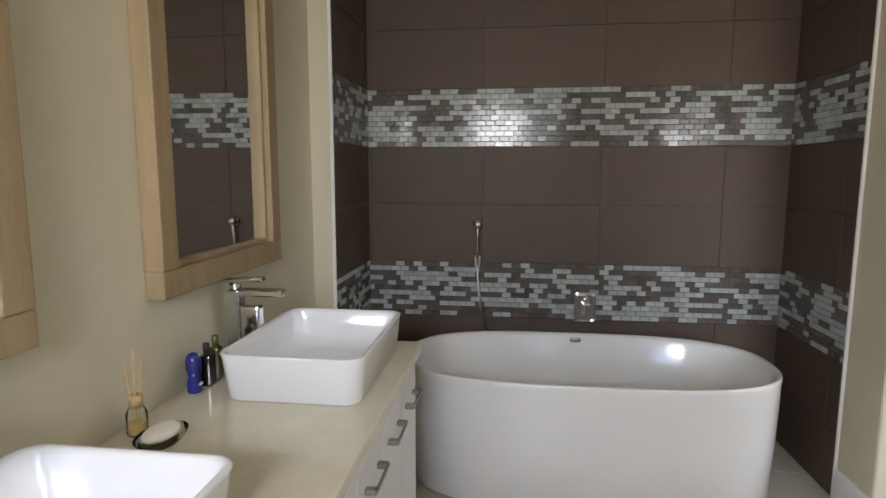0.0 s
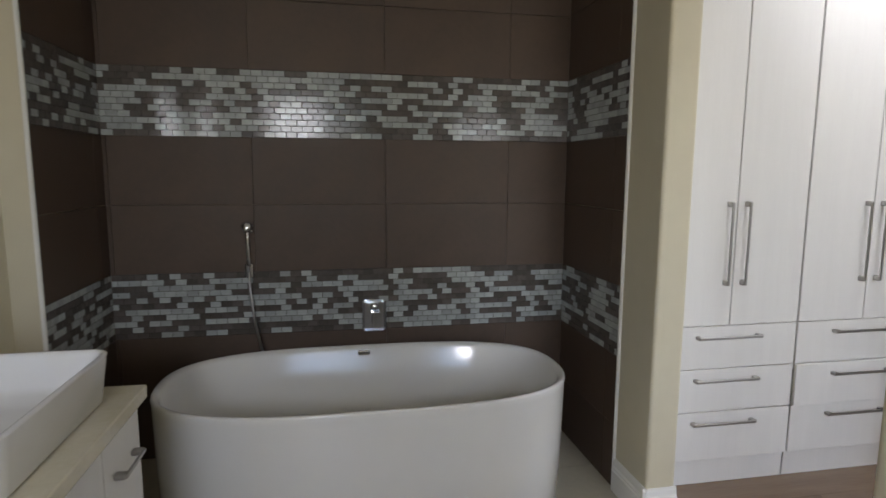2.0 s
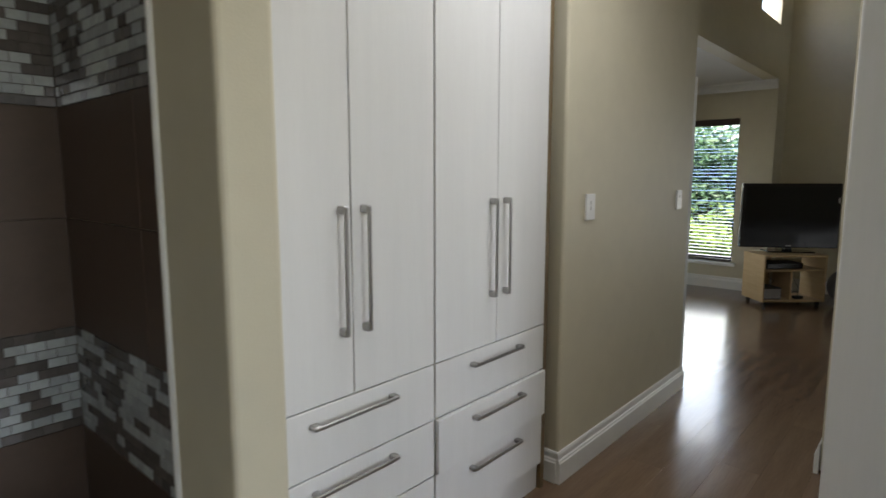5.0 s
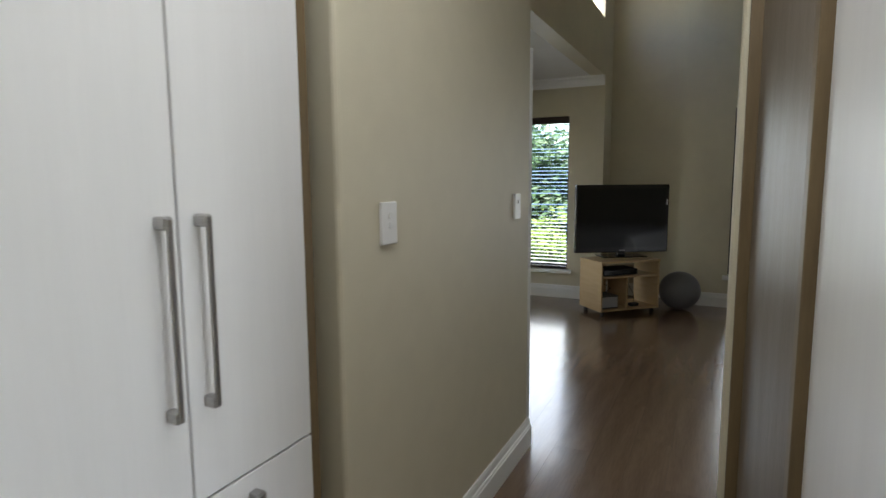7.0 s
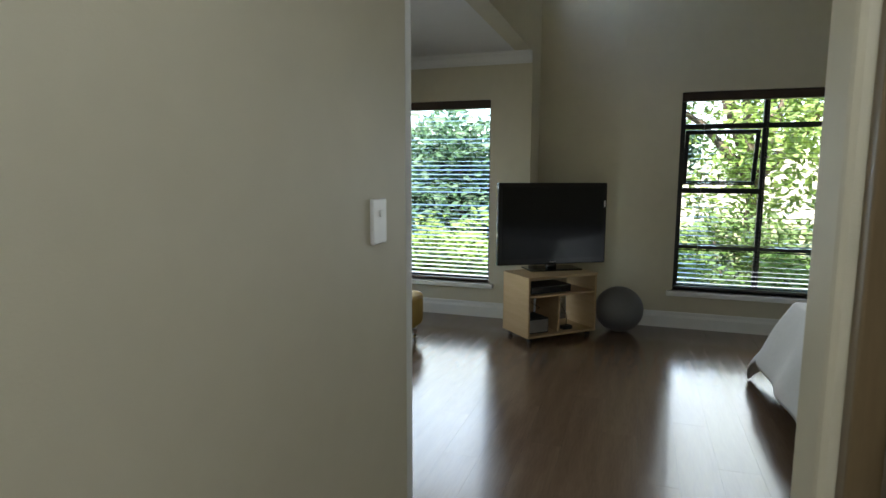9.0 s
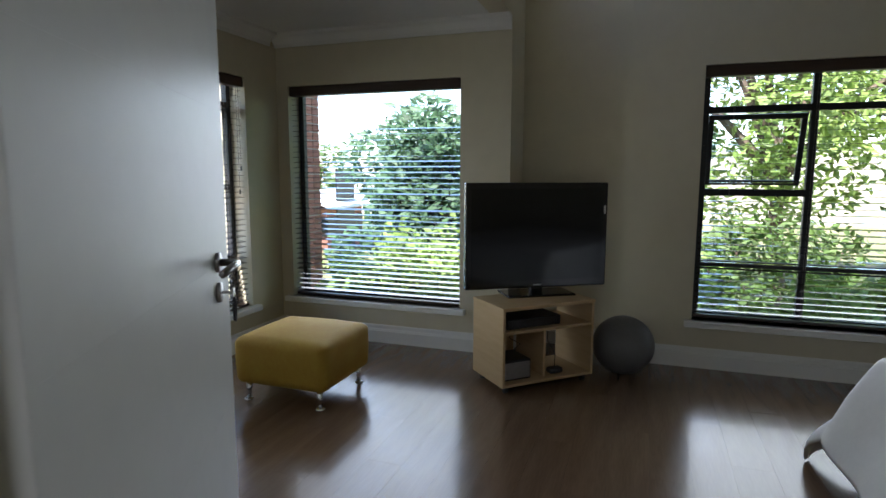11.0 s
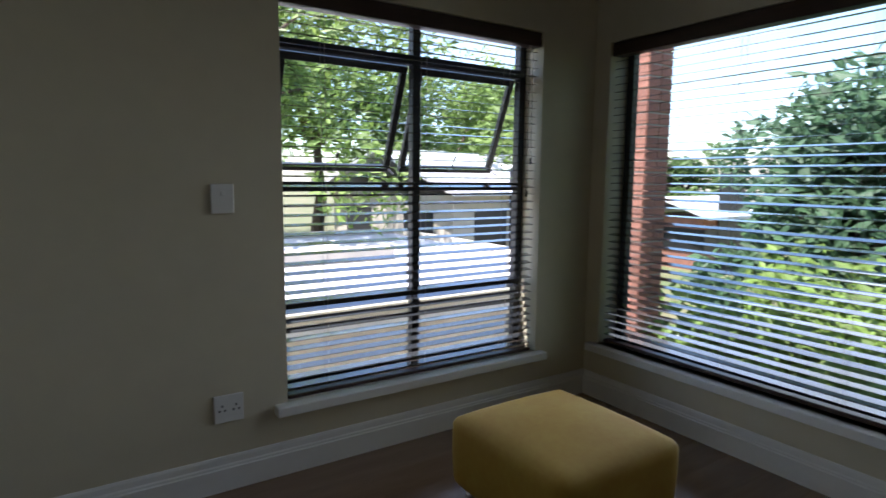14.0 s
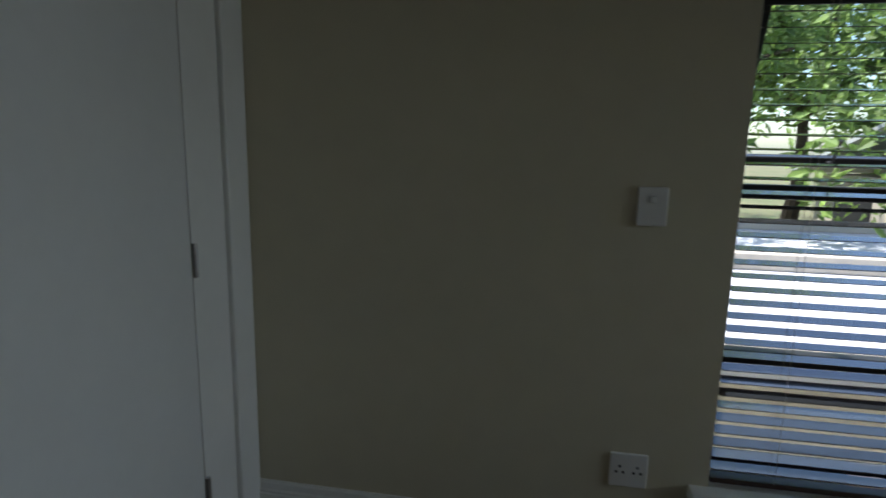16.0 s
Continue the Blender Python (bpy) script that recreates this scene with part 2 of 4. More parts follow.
def add_tube(bm, points, r, n=10, radii=None):
    """A round bar along a line of points."""
    rings = []
    pts = [Vector(p) for p in points]
    for i, p in enumerate(pts):
        d = (pts[min(i + 1, len(pts) - 1)] - pts[max(i - 1, 0)]).normalized()
        a = d.orthogonal().normalized() if abs(d.z) > 0.9 else d.cross(Vector((0, 0, 1))).normalized()
        c = d.cross(a)
        rr = radii[i] if radii else r
        rings.append([bm.verts.new(p + (a * math.cos(k * math.tau / n) + c * math.sin(k * math.tau / n)) * rr) for k in range(n)])
    for i in range(len(rings) - 1):
        for k in range(n):
            bm.faces.new((rings[i][k], rings[i][(k + 1) % n], rings[i + 1][(k + 1) % n], rings[i + 1][k]))
    bm.faces.new(rings[0][::-1])
    bm.faces.new(rings[-1])
    bmesh.ops.recalc_face_normals(bm, faces=bm.faces)
    return bm


def tube(points, r, n=10, radii=None):
    return add_tube(bmesh.new(), points, r, n, radii)


def lathe(profile, n=24):
    """A turned shape: (radius, height) from bottom to top."""
    bm = bmesh.new()
    rings = [[bm.verts.new((max(r, 1e-4) * math.cos(k * math.tau / n), max(r, 1e-4) * math.sin(k * math.tau / n), z)) for k in range(n)] for r, z in profile]
    for i in range(len(rings) - 1):
        for k in range(n):
            bm.faces.new((rings[i][k], rings[i][(k + 1) % n], rings[i + 1][(k + 1) % n], rings[i + 1][k]))
    bm.faces.new(rings[0][::-1])
    bm.faces.new(rings[-1])
    bmesh.ops.recalc_face_normals(bm, faces=bm.faces)
    return bm


def extrude_profile(profile, x0, x1):
    """A moulding along x with the outline (y, z)."""
    bm = bmesh.new()
    a = [bm.verts.new((x0, y, z)) for y, z in profile]
    b = [bm.verts.new((x1, y, z)) for y, z in profile]
    k = len(profile)
    for i in range(k):
        bm.faces.new((a[i], a[(i + 1) % k], b[(i + 1) % k], b[i]))
    bm.faces.new(a[::-1])
    bm.faces.new(b)
    bmesh.ops.recalc_face_normals(bm, faces=bm.faces)
    return bm


def structure(name, bm, material, label, category="wall", parent=None):
    return tagged(link(name, bm, material, parent), label, category, kind="structure")


def wall_with_hole(axis, face, back, a0, a1, z0, z1, hole):
    """A wall of thickness face..back, that runs a0..a1 along the other axis, with an opening (h0, h1, zb, zt)."""
    bm = bmesh.new()
    h0, h1, zb, zt = hole
    for p0, p1, q0, q1 in ((a0, h0, z0, z1), (h1, a1, z0, z1), (h0, h1, z0, zb), (h0, h1, zt, z1)):
        if axis == 'x':
            add_box(bm, face, p0, q0, back, p1, q1)
        else:
            add_box(bm, p0, face, q0, p1, back, q1)
    return bm

# ---- plan ----
WEST = -0.11            # painted wall behind the vanity
AX = 2.312              # alcove width
AY = -0.66              # front edge of the tiling
TOP = 2.75              # bathroom and passage ceiling
HIGH = 4.3              # bedroom ceiling
CAB_Y = -0.728
PASS_Y = -0.755         # passage wall
WIN_E = 9.41            # wall of the east window
WIN_N = 1.565           # wall of the north window
E_Y0, E_Y1, E_Z0, E_Z1 = -0.045, 1.455, 0.335, 2.09
N_X0, N_X1, N_Z0, N_Z1 = 7.54, 9.0, 0.325, 2.11
S_Y0, S_Y1, S_Z0, S_Z1 = -3.10, -1.725, 0.345, 2.11
S_X = 9.60
BAY_S = -0.43          # south end of the bay
BAY_Z = 2.50           # bay ceiling
END_X = 5.60           # end of the passage wall
BED_W = 5.93           # bedroom wall with the closed door

# ---- structure ----
structure("ground", box(-60, -60, -0.62, 90, 90, -0.5), M_GRASS, "garden ground of grass and soil", "ground")
wall_back = structure("wall_north_bathroom", box(-0.3, 0.008, 0, 2.45, 0.16, TOP), M_GROUT, "tiled back wall of the bath alcove")
wall_l = structure("wall_alcove_west", box(-0.3, AY, 0, -0.008, 0.008, TOP), M_WALL, "cream pier with tiles on its alcove side")
wall_vanity = structure("wall_west", box(-0.3, -5.0, 0, WEST, AY, TOP), M_WALL, "cream painted wall behind the vanity")
pier = structure("wall_alcove_east", box(AX + 0.008, -0.94, 0, 2.452, 0.008, TOP, 0.014, 3), M_WALL, "cream painted pier between bath and wardrobe")
structure("wall_wardrobe_back", box(2.452, -0.12, 0, 3.995, 0.16, TOP), M_WALL, "cream wall behind the wardrobe")
structure("wall_passage", box(3.995, PASS_Y, 0, END_X, 0.16, HIGH, 0.014, 3), M_WALL, "long cream passage wall with rounded corners")
structure("wall_bedroom_west", box(BED_W - 0.15, 0.16, 0, BED_W, WIN_N, BAY_Z + 0.1), M_WALL, "cream bedroom wall beside the closed door")
structure("wall_bedroom_return", box(END_X - 0.05, 0.161, 0, BED_W - 0.151, 0.30, BAY_Z + 0.1), M_WALL, "cream wall return beside the closed door")
structure("wall_north", wall_with_hole('y', WIN_N, WIN_N + 0.24, BED_W - 0.15, 9.66, 0, BAY_Z + 0.1, (N_X0, N_X1, N_Z0, N_Z1)), M_WALL, "cream bedroom wall with a black framed window")
structure("wall_east", wall_with_hole('x', WIN_E, WIN_E + 0.24, BAY_S, WIN_N, 0, BAY_Z - 0.001, (E_Y0, E_Y1, E_Z0, E_Z1)), M_WALL, "cream bay wall with a wide window")
structure("wall_recess", box(9.86, -1.25, 0, 10.0, BAY_S + 0.055, HIGH), M_WALL, "shaded cream wall in the corner behind the television")
structure("wall_recess_side", box(9.65, BAY_S, 0, 10.0, BAY_S + 0.145, HIGH), M_WALL, "cream return of the bay wall")
structure("wall_southeast", wall_with_hole('x', S_X, S_X + 0.24, -5.0, -1.24, 0, HIGH, (S_Y0, S_Y1, S_Z0, S_Z1)), M_WALL, "cream bedroom wall with a garden window")
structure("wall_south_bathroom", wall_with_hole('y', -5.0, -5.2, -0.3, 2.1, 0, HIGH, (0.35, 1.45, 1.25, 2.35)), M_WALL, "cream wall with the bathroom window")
# the opening is assumed and out of view, cut to go with the wardrobe's lamp
structure("wall_south", wall_with_hole('y', -5.0, -5.2, 2.1, 9.84, 0, HIGH, (2.45, 3.45, 0.8, 2.2)), M_WALL, "cream wall at the far end of the rooms")
structure("wall_passage_south", box(4.895, -5.0, 0, 5.04, -1.655, HIGH, 0.02, 3), M_WALL, "cream wall end with rounded corners beside the bedroom")
structure("wall_partition", box(2.05, -5.0, 0, 2.17, -2.14, TOP, 0.012, 3), M_WALL, "cream partition end beside the dressing passage")
structure("ceiling_bathroom", box(-0.3, -5.0, TOP, 5.05, 0.16, TOP + 0.12), M_CEIL, "white flat ceiling", "ceiling")
structure("ceiling_bay", box(END_X - 0.05, BAY_S + 0.146, BAY_Z, 9.65, WIN_N, BAY_Z + 0.12), M_CEIL, "low white ceiling over the window bay", "ceiling")
structure("wall_over_bay", wall_with_hole('y', BAY_S, BAY_S + 0.145, END_X, 9.65, BAY_Z, HIGH, (8.45, 9.30, 3.08, 3.75)), M_WALL, "cream wall above the low bay ceiling")
structure("wall_over_passage", box(5.05, -5.0, TOP, 5.17, PASS_Y + 0.001, HIGH), M_WALL, "cream wall over the passage opening")
structure("ceiling_bedroom", box(4.80, -5.0, HIGH, 10.0, BAY_S + 0.145, HIGH + 0.12), M_CEIL, "high white bedroom ceiling", "ceiling")

# tile edge trims of the alcove
for nm, x0, x1 in (("trim", -0.11, 0.003), ("trim", AX - 0.003, AX + 0.012)):
    structure(nm, box(x0 if x0 > 0 else -0.012, AY - 0.014, 0, x1, AY + 0.001, TOP, 0.003, 1), M_TRIM, "white metal edge strip of the tiling", "trim")

# cornice of the bay
CORN = [(0, 0), (0, -0.10), (-0.015, -0.10), (-0.02, -0.075), (-0.055, -0.035), (-0.085, -0.02), (-0.09, 0)]
c = structure("trim_cornice_east", extrude_profile(CORN, BAY_S + 0.002, WIN_N), M_CEIL, "white coved cornice under the bay ceiling", "trim")
c.matrix_basis = Matrix(((0, 1, 0, WIN_E), (1, 0, 0, 0), (0, 0, 1, BAY_Z), (0, 0, 0, 1)))
c = structure("trim_cornice_north", extrude_profile(CORN, BED_W, WIN_E - 0.09), M_CEIL, "white coved cornice under the bay ceiling", "trim")
c.matrix_basis = pose(0, WIN_N, BAY_Z)

# baseboards
BASE = [(0, 0), (0, 0.148), (-0.006, 0.148), (-0.010, 0.138), (-0.011, 0.116), (-0.016, 0.11), (-0.017, 0.102), (-0.021, 0.098), (-0.021, 0)]


def baseboard(m, length):
    ob = structure("baseboard", extrude_profile(BASE, 0, length), M_TRIM, "white moulded baseboard along the wall", "baseboard")
    ob.matrix_basis = m
    return ob


def base_x(x0, x1, y):      # wall that faces -y
    return baseboard(pose(x0, y, 0), x1 - x0)


def base_y(y0, y1, x, face):     # wall that runs along y and faces -x (face -1) or +x
    if face < 0:
        return baseboard(pose(x, y1, 0, 0, 0, -90), y1 - y0)
    return baseboard(pose(x, y0, 0, 0, 0, 90), y1 - y0)


base_x(3.98, END_X + 0.015, PASS_Y)
base_y(PASS_Y, -0.60, 3.995, -1)
base_y(PASS_Y, 0.16, END_X, 1)
base_x(BED_W, WIN_E, WIN_N)
base_y(BAY_S, WIN_N - 0.021, WIN_E, -1)
base_y(-5.0, -1.24, S_X, -1)
base_y(-1.24, BAY_S - 0.022, 9.86, -1)
base_x(WIN_E - 0.015, 9.86, BAY_S)
base_y(-0.955, AY - 0.02, AX + 0.008, -1)
base_x(AX - 0.012, 2.455, -0.94)
baseboard(pose(5.055, -1.655, 0, 0, 0, 180), 0.175)

# window boards (sills)
structure("window_sill_north", box(N_X0 - 0.06, WIN_N - 0.055, N_Z0 - 0.045, N_X1 + 0.05, WIN_N + 0.10, N_Z0, 0.006), M_TRIM, "white painted window sill", "sill")
structure("window_sill_east", box(WIN_E - 0.055, E_Y0 - 0.05, E_Z0 - 0.045, WIN_E + 0.10, E_Y1 + 0.06, E_Z0, 0.006), M_TRIM, "white painted window sill", "sill")
structure("window_sill_southeast", box(S_X - 0.055, S_Y0 - 0.05, S_Z0 - 0.045, S_X + 0.10, S_Y1 + 0.05, S_Z0, 0.006), M_TRIM, "white painted window sill", "sill")


# ---- windows: local x along the wall, local y outwards, local z up ----
def window(name, m, w, h, mullions, rails, sashes, label):
    """A black aluminium window: frame bars, rails (x0, x1, z), top-hung sashes (x0, x1, z0, z1, degrees), panes."""
    win = thing(name, m, label, "window", kind="structure")
    f, d = 0.045, 0.05
    for x0, x1, z0, z1 in ((0, w, 0, f), (0, w, h - f, h), (0, f, f, h - f), (w - f, w, f, h - f)):
        part("frame", box(x0, 0, z0, x1, d, z1, 0.003, 1), M_ALU, win)
    for x in mullions:
        part("mullion", box(x - f / 2, 0.002, f, x + f / 2, d, h - f, 0.003, 1), M_ALU, win)
    for x0, x1, z in rails:
        part("rail", box(x0, -0.002, z - f / 2, x1, d, z + f / 2, 0.003, 1), M_ALU, win)
    for x0, x1, z0, z1, deg in sashes:
        s = new("sash")
        s.parent = win
        s.matrix_basis = pose(x0, 0.035, z1, deg, 0, 0)
        sw, sh, sf = x1 - x0, z1 - z0, 0.035
        for a0, a1, b0, b1 in ((0, sw, -sh, -sh + sf), (0, sw, -sf, 0), (0, sf, -sh + sf, -sf), (sw - sf, sw, -sh + sf, -sf)):
            part("sash_bar", box(a0, 0, b0, a1, 0.03, b1, 0.003, 1), M_ALU, s)
        g = part("pane", box(sf, 0.012, -sh + sf, sw - sf, 0.016, -sf), M_GLASS, s)
        g.visible_shadow = False
        part("handle", tube([(sw / 2, 0.0, -sh + 0.02), (sw / 2, -0.03, -sh + 0.03), (sw / 2 - 0.004, -0.05, -sh + 0.12)], 0.007, 6), M_ALU, s)
        part("stay", tube([(sw - 0.02, 0.0, -sh + 0.03), (sw - 0.02, -0.22 * math.sin(radians(deg)), -sh + 0.02)], 0.005, 6), M_ALU, s)
    g = part("pane", box(f, 0.02, f, w - f, 0.024, min([z for _, _, z in rails] + [h]) - 0.02), M_GLASS, win)
    g.visible_shadow = False
    return win


NW, NH = N_X1 - N_X0, N_Z1 - N_Z0
window("window_1", pose(N_X0, WIN_N + 0.14, N_Z0), NW, NH, [NW * 0.508],
       [(0.04, NW - 0.04, 1.575), (0.04, NW - 0.04, 0.948), (0.04, NW - 0.04, 0.40)],
       [(0.05, NW * 0.508 - 0.03, 0.98, 1.545, 22), (NW * 0.508 + 0.03, NW - 0.05, 0.98, 1.545, 22)],
       "black aluminium window with two open top-hung sashes")
EW, EH = E_Y1 - E_Y0, E_Z1 - E_Z0
window("window_2", pose(WIN_E + 0.15, E_Y1, E_Z0, 0, 0, -90), EW, EH, [], [], [], "wide fixed window in a black aluminium frame")
SW, SH = S_Y1 - S_Y0, S_Z1 - S_Z0
window("window_3", pose(S_X + 0.10, S_Y1, S_Z0, 0, 0, -90), SW, SH, [SW * 0.5],
       [(0.04, SW - 0.04, 1.475), (0.04, SW * 0.5, 0.905), (0.04, SW - 0.04, 0.40)],
       [(0.05, SW * 0.5 - 0.03, 0.94, 1.44, 14)], "black aluminium garden window with one open sash")


def blind(m, w, h, label, lift=0.0, pitch=0.043, tilt=8):
    """A wooden venetian blind: valance, slats, bottom rail, ladder cords and pull cords."""
    b = thing("venetian_blind", m, label, "blind", "window blinds")
    part("valance", box(0, -0.035, h - 0.075, w, 0.045, h, 0.006), M_VALANCE, b, "dark brown timber valance")
    n = int((h - 0.10 - lift) / pitch)
    sl = bmesh.new()
    add_box(sl, 0.01, -0.024, -0.0014, w - 0.01, 0.024, 0.0014)
    first = part("slat", sl, M_BLIND, b)
    first.matrix_basis = pose(0, 0.01, h - 0.10, tilt, 0, 0)
    for i in range(1, n):
        s = new("slat", first.data)
        s.parent = b
        s.matrix_basis = pose(0, 0.01 + random.uniform(-.001, .001), h - 0.10 - i * pitch, tilt + random.uniform(-3, 3), random.uniform(-.12, .12), 0)
    zb = h - 0.10 - n * pitch
    part("bottom_rail", box(0.01, -0.016, zb - 0.012, w - 0.01, 0.036, zb + 0.010, 0.004), M_VALANCE, b, "dark brown bottom rail")
    for k in range(3):
        x = w * (0.14 + 0.36 * k)
        for y in (-0.015, 0.036):
            part("ladder_cord", tube([(x, y, zb), (x, y, h - 0.08)], 0.0011, 4), M_CORD, b)
    for x, z in ((w - 0.06, 0.62), (w - 0.085, 0.52)):
        cd = part("pull_cord", tube([(x, -0.03, h - 0.07), (x, -0.034, h * z)], 0.0016, 5), M_BLACK, b)
        part("tassel", tube([(x, -0.034, h * z), (x, -0.034, h * z - 0.035)], 0.006, 8), M_BLACK, cd)
    return b


blind(pose(N_X0 + 0.004, WIN_N + 0.045, N_Z0 + 0.004), NW - 0.008, NH - 0.006, "dark wooden venetian blind lowered with level slats")
blind(pose(WIN_E + 0.045, E_Y1 - 0.004, E_Z0 + 0.004, 0, 0, -90), EW - 0.008, EH - 0.006, "dark wooden venetian blind with level slats over the bay window")
blind(pose(S_X + 0.045, S_Y1 - 0.004, S_Z0 + 0.004, 0, 0, -90), SW - 0.008, SH - 0.006, "dark wooden venetian blind in the garden window", tilt=4)


# ---- bathroom ----
def bath():
    L, W, H = 1.72, 0.845, 0.59
    tub = thing("bathtub", pose(1.198, -0.565, 0), "white freestanding oval acrylic bathtub in a tiled alcove", "bathtub")
    n = 72

    def ring(bm, a, b, z, k=3.2):
        vs = []
        for i in range(n):
            t = i * math.tau / n
            c, s = math.cos(t), math.sin(t)
            vs.append(bm.verts.new((a * math.copysign(abs(c) ** (2 / k), c), b * math.copysign(abs(s) ** (2 / 2.6), s), z)))
        return vs

    def skin(spec, close_first, close_last):
        bm = bmesh.new()
        rs = [ring(bm, *s) for s in spec]
        for i in range(len(rs) - 1):
            for j in range(n):
                bm.faces.new((rs[i][j], rs[i][(j + 1) % n], rs[i + 1][(j + 1) % n], rs[i + 1][j]))
        if close_first:
            bm.faces.new(rs[0][::-1])
        if close_last:
            bm.faces.new(rs[-1])
        bmesh.ops.recalc_face_normals(bm, faces=bm.faces)
        return bm

    a, b = L / 2, W / 2
    part("shell", skin([(a - .035, b - .035, 0), (a - .02, b - .02, .02), (a - .008, b - .008, .3), (a - .002, b - .002, H - .03), (a, b, H - .008), (a - .003, b - .003, H),
                        (a - .010, b - .010, H + .001), (a - .022, b - .022, H - .004), (a - .03, b - .03, H - .02), (a - .06, b - .06, H - .2), (a - .13, b - .10, .2), (a - .20, b - .16, .13), (a - .35, b - .28, .115)],
                       True, True), M_TUB, tub, smooth=True)
    part("overflow", box(-0.03, b - .045, H - .045, 0.03, b - .03, H - .02, 0.006), M_CHROME, tub, "chrome overflow plate")
    part("drain", lathe([(0.028, 0.116), (0.028, 0.121), (0.02, 0.123)]), M_CHROME, tub, "chrome drain")


bath()


def shower():
    s = thing("hand_shower", pose(0.643, 0.0, 1.172), "chrome hand shower on a wall bracket with a hanging hose", "shower")
    part("wall_plate", box(-0.022, -0.012, -0.022, 0.022, 0.0, 0.022, 0.008, 3), M_CHROME, s)
    part("bracket", tube([(0, -0.01, 0), (0, -0.045, 0.0)], 0.014, 12), M_CHROME, s, smooth=True)
    part("head", lathe([(0.012, -0.02), (0.024, -0.012), (0.026, 0.006), (0.020, 0.016), (0.004, 0.018)]), M_CHROME, s, smooth=True).matrix_basis = pose(0, -0.058, 0.012, 62, 0, 0)
    part("handle", tube([(0, -0.05, 0), (0, -0.044, -0.06), (0, -0.032, -0.15), (0, -0.026, -0.185)], 0.010, 12, [0.012, 0.0105, 0.010, 0.011]), M_CHROME, s, smooth=True)
    part("elbow", box(-0.02, -0.032, -0.245, 0.02, -0.0, -0.175, 0.006), M_CHROME, s)
    pts = [(0, -0.026, -0.19)]
    for i in range(1, 15):
        t = i / 14
        pts.append((0.075 * t ** 1.6, -0.03 - 0.05 * math.sin(t * 3.0), -0.19 - 0.52 * t))
    part("hose", tube(pts, 0.0065, 8), M_STEEL, s, "ribbed steel hose", smooth=True)


shower()


def bath_mixer():
    s = thing("bath_mixer", pose(1.262, 0.0, 0.707), "chrome concealed bath mixer plate on the mosaic", "tap")
    part("plate", box(-0.062, -0.012, -0.085, 0.062, 0.0, 0.085, 0.02, 4), M_CHROME, s)
    part("knob", lathe([(0.020, 0), (0.020, 0.02), (0.014, 0.026)]), M_CHROME, s, smooth=True).matrix_basis = pose(0.0, -0.012, 0.045, 90, 0, 0)
    part("lever", box(-0.014, -0.05, -0.05, 0.0, -0.030, 0.02, 0.004), M_CHROME, s)
    part("lever_arm", box(-0.014, -0.05, 0.008, 0.03, -0.012, 0.022, 0.004), M_CHROME, s)


bath_mixer()


# vanity: units under one worktop
VX0, VX1, VY0, VY1, VZ = WEST, 0.512, -4.3, -1.235, 0.835
worktop = tagged(link("worktop", box(VX0 + 0.003, VY0, VZ - 0.04, VX1, VY1, VZ, 0.004), M_STONE), "cream speckled stone vanity worktop", "worktop")


def pull(parent, x, y, z, length, axis, out):
    """A flat bar handle: two feet and a bar; out is the direction away from the door."""
    h = new("handle")
    h.parent = parent
    h["label"] = "brushed steel bar handle"
    h.matrix_basis = Matrix.Translation((x, y, z)) @ out
    e = length / 2
    if axis == 'z':
        part("bar", box(-0.006, -0.034, -e, 0.006, -0.026, e, 0.002, 1), M_STEEL, h)
        for s in (-e + 0.009, e - 0.009):
            part("foot", box(-0.009, -0.030, s - 0.012, 0.009, 0.0, s + 0.012, 0.003, 1), M_STEEL, h)
    else:
        part("bar", box(-e, -0.034, -0.006, e, -0.026, 0.006, 0.002, 1), M_STEEL, h)
        for s in (-e + 0.009, e - 0.009):
            part("foot", box(s - 0.012, -0.030, -0.008, s + 0.012, 0.0, 0.008, 0.003, 1), M_STEEL, h)
    return h


def vanity_unit(y1, w):
    """A low unit with two door fronts that face +x."""
    u = thing("vanity_unit", pose(0.478, y1, 0), "white vanity unit with bar handles under the stone top", "cabinet", "vanity units")
    part("body", box(-0.57, -w + 0.002, 0.10, -0.004, -0.002, VZ - 0.041), M_CAB, u)
    part("plinth", box(-0.55, -w + 0.002, 0.0, -0.06, -0.002, 0.10), M_CAB, u)
    for k in range(2):
        f = part("door", box(-0.003, -w * (k + 1) / 2 + 0.003, 0.105, 0.015, -w * k / 2 - 0.003, VZ - 0.047, 0.002, 1), M_CAB, u)
        pull(f, 0.015, -w * (k + 0.5) / 2, VZ - 0.16, 0.15, 'x', Matrix.Rotation(radians(90), 4, 'Z'))
    return u


v0 = vanity_unit(VY1 - 0.03, 0.54)
for i in range(1, 5):
    copy_thing(v0, pose(0.478, VY1 - 0.03 - i * 0.54, 0))


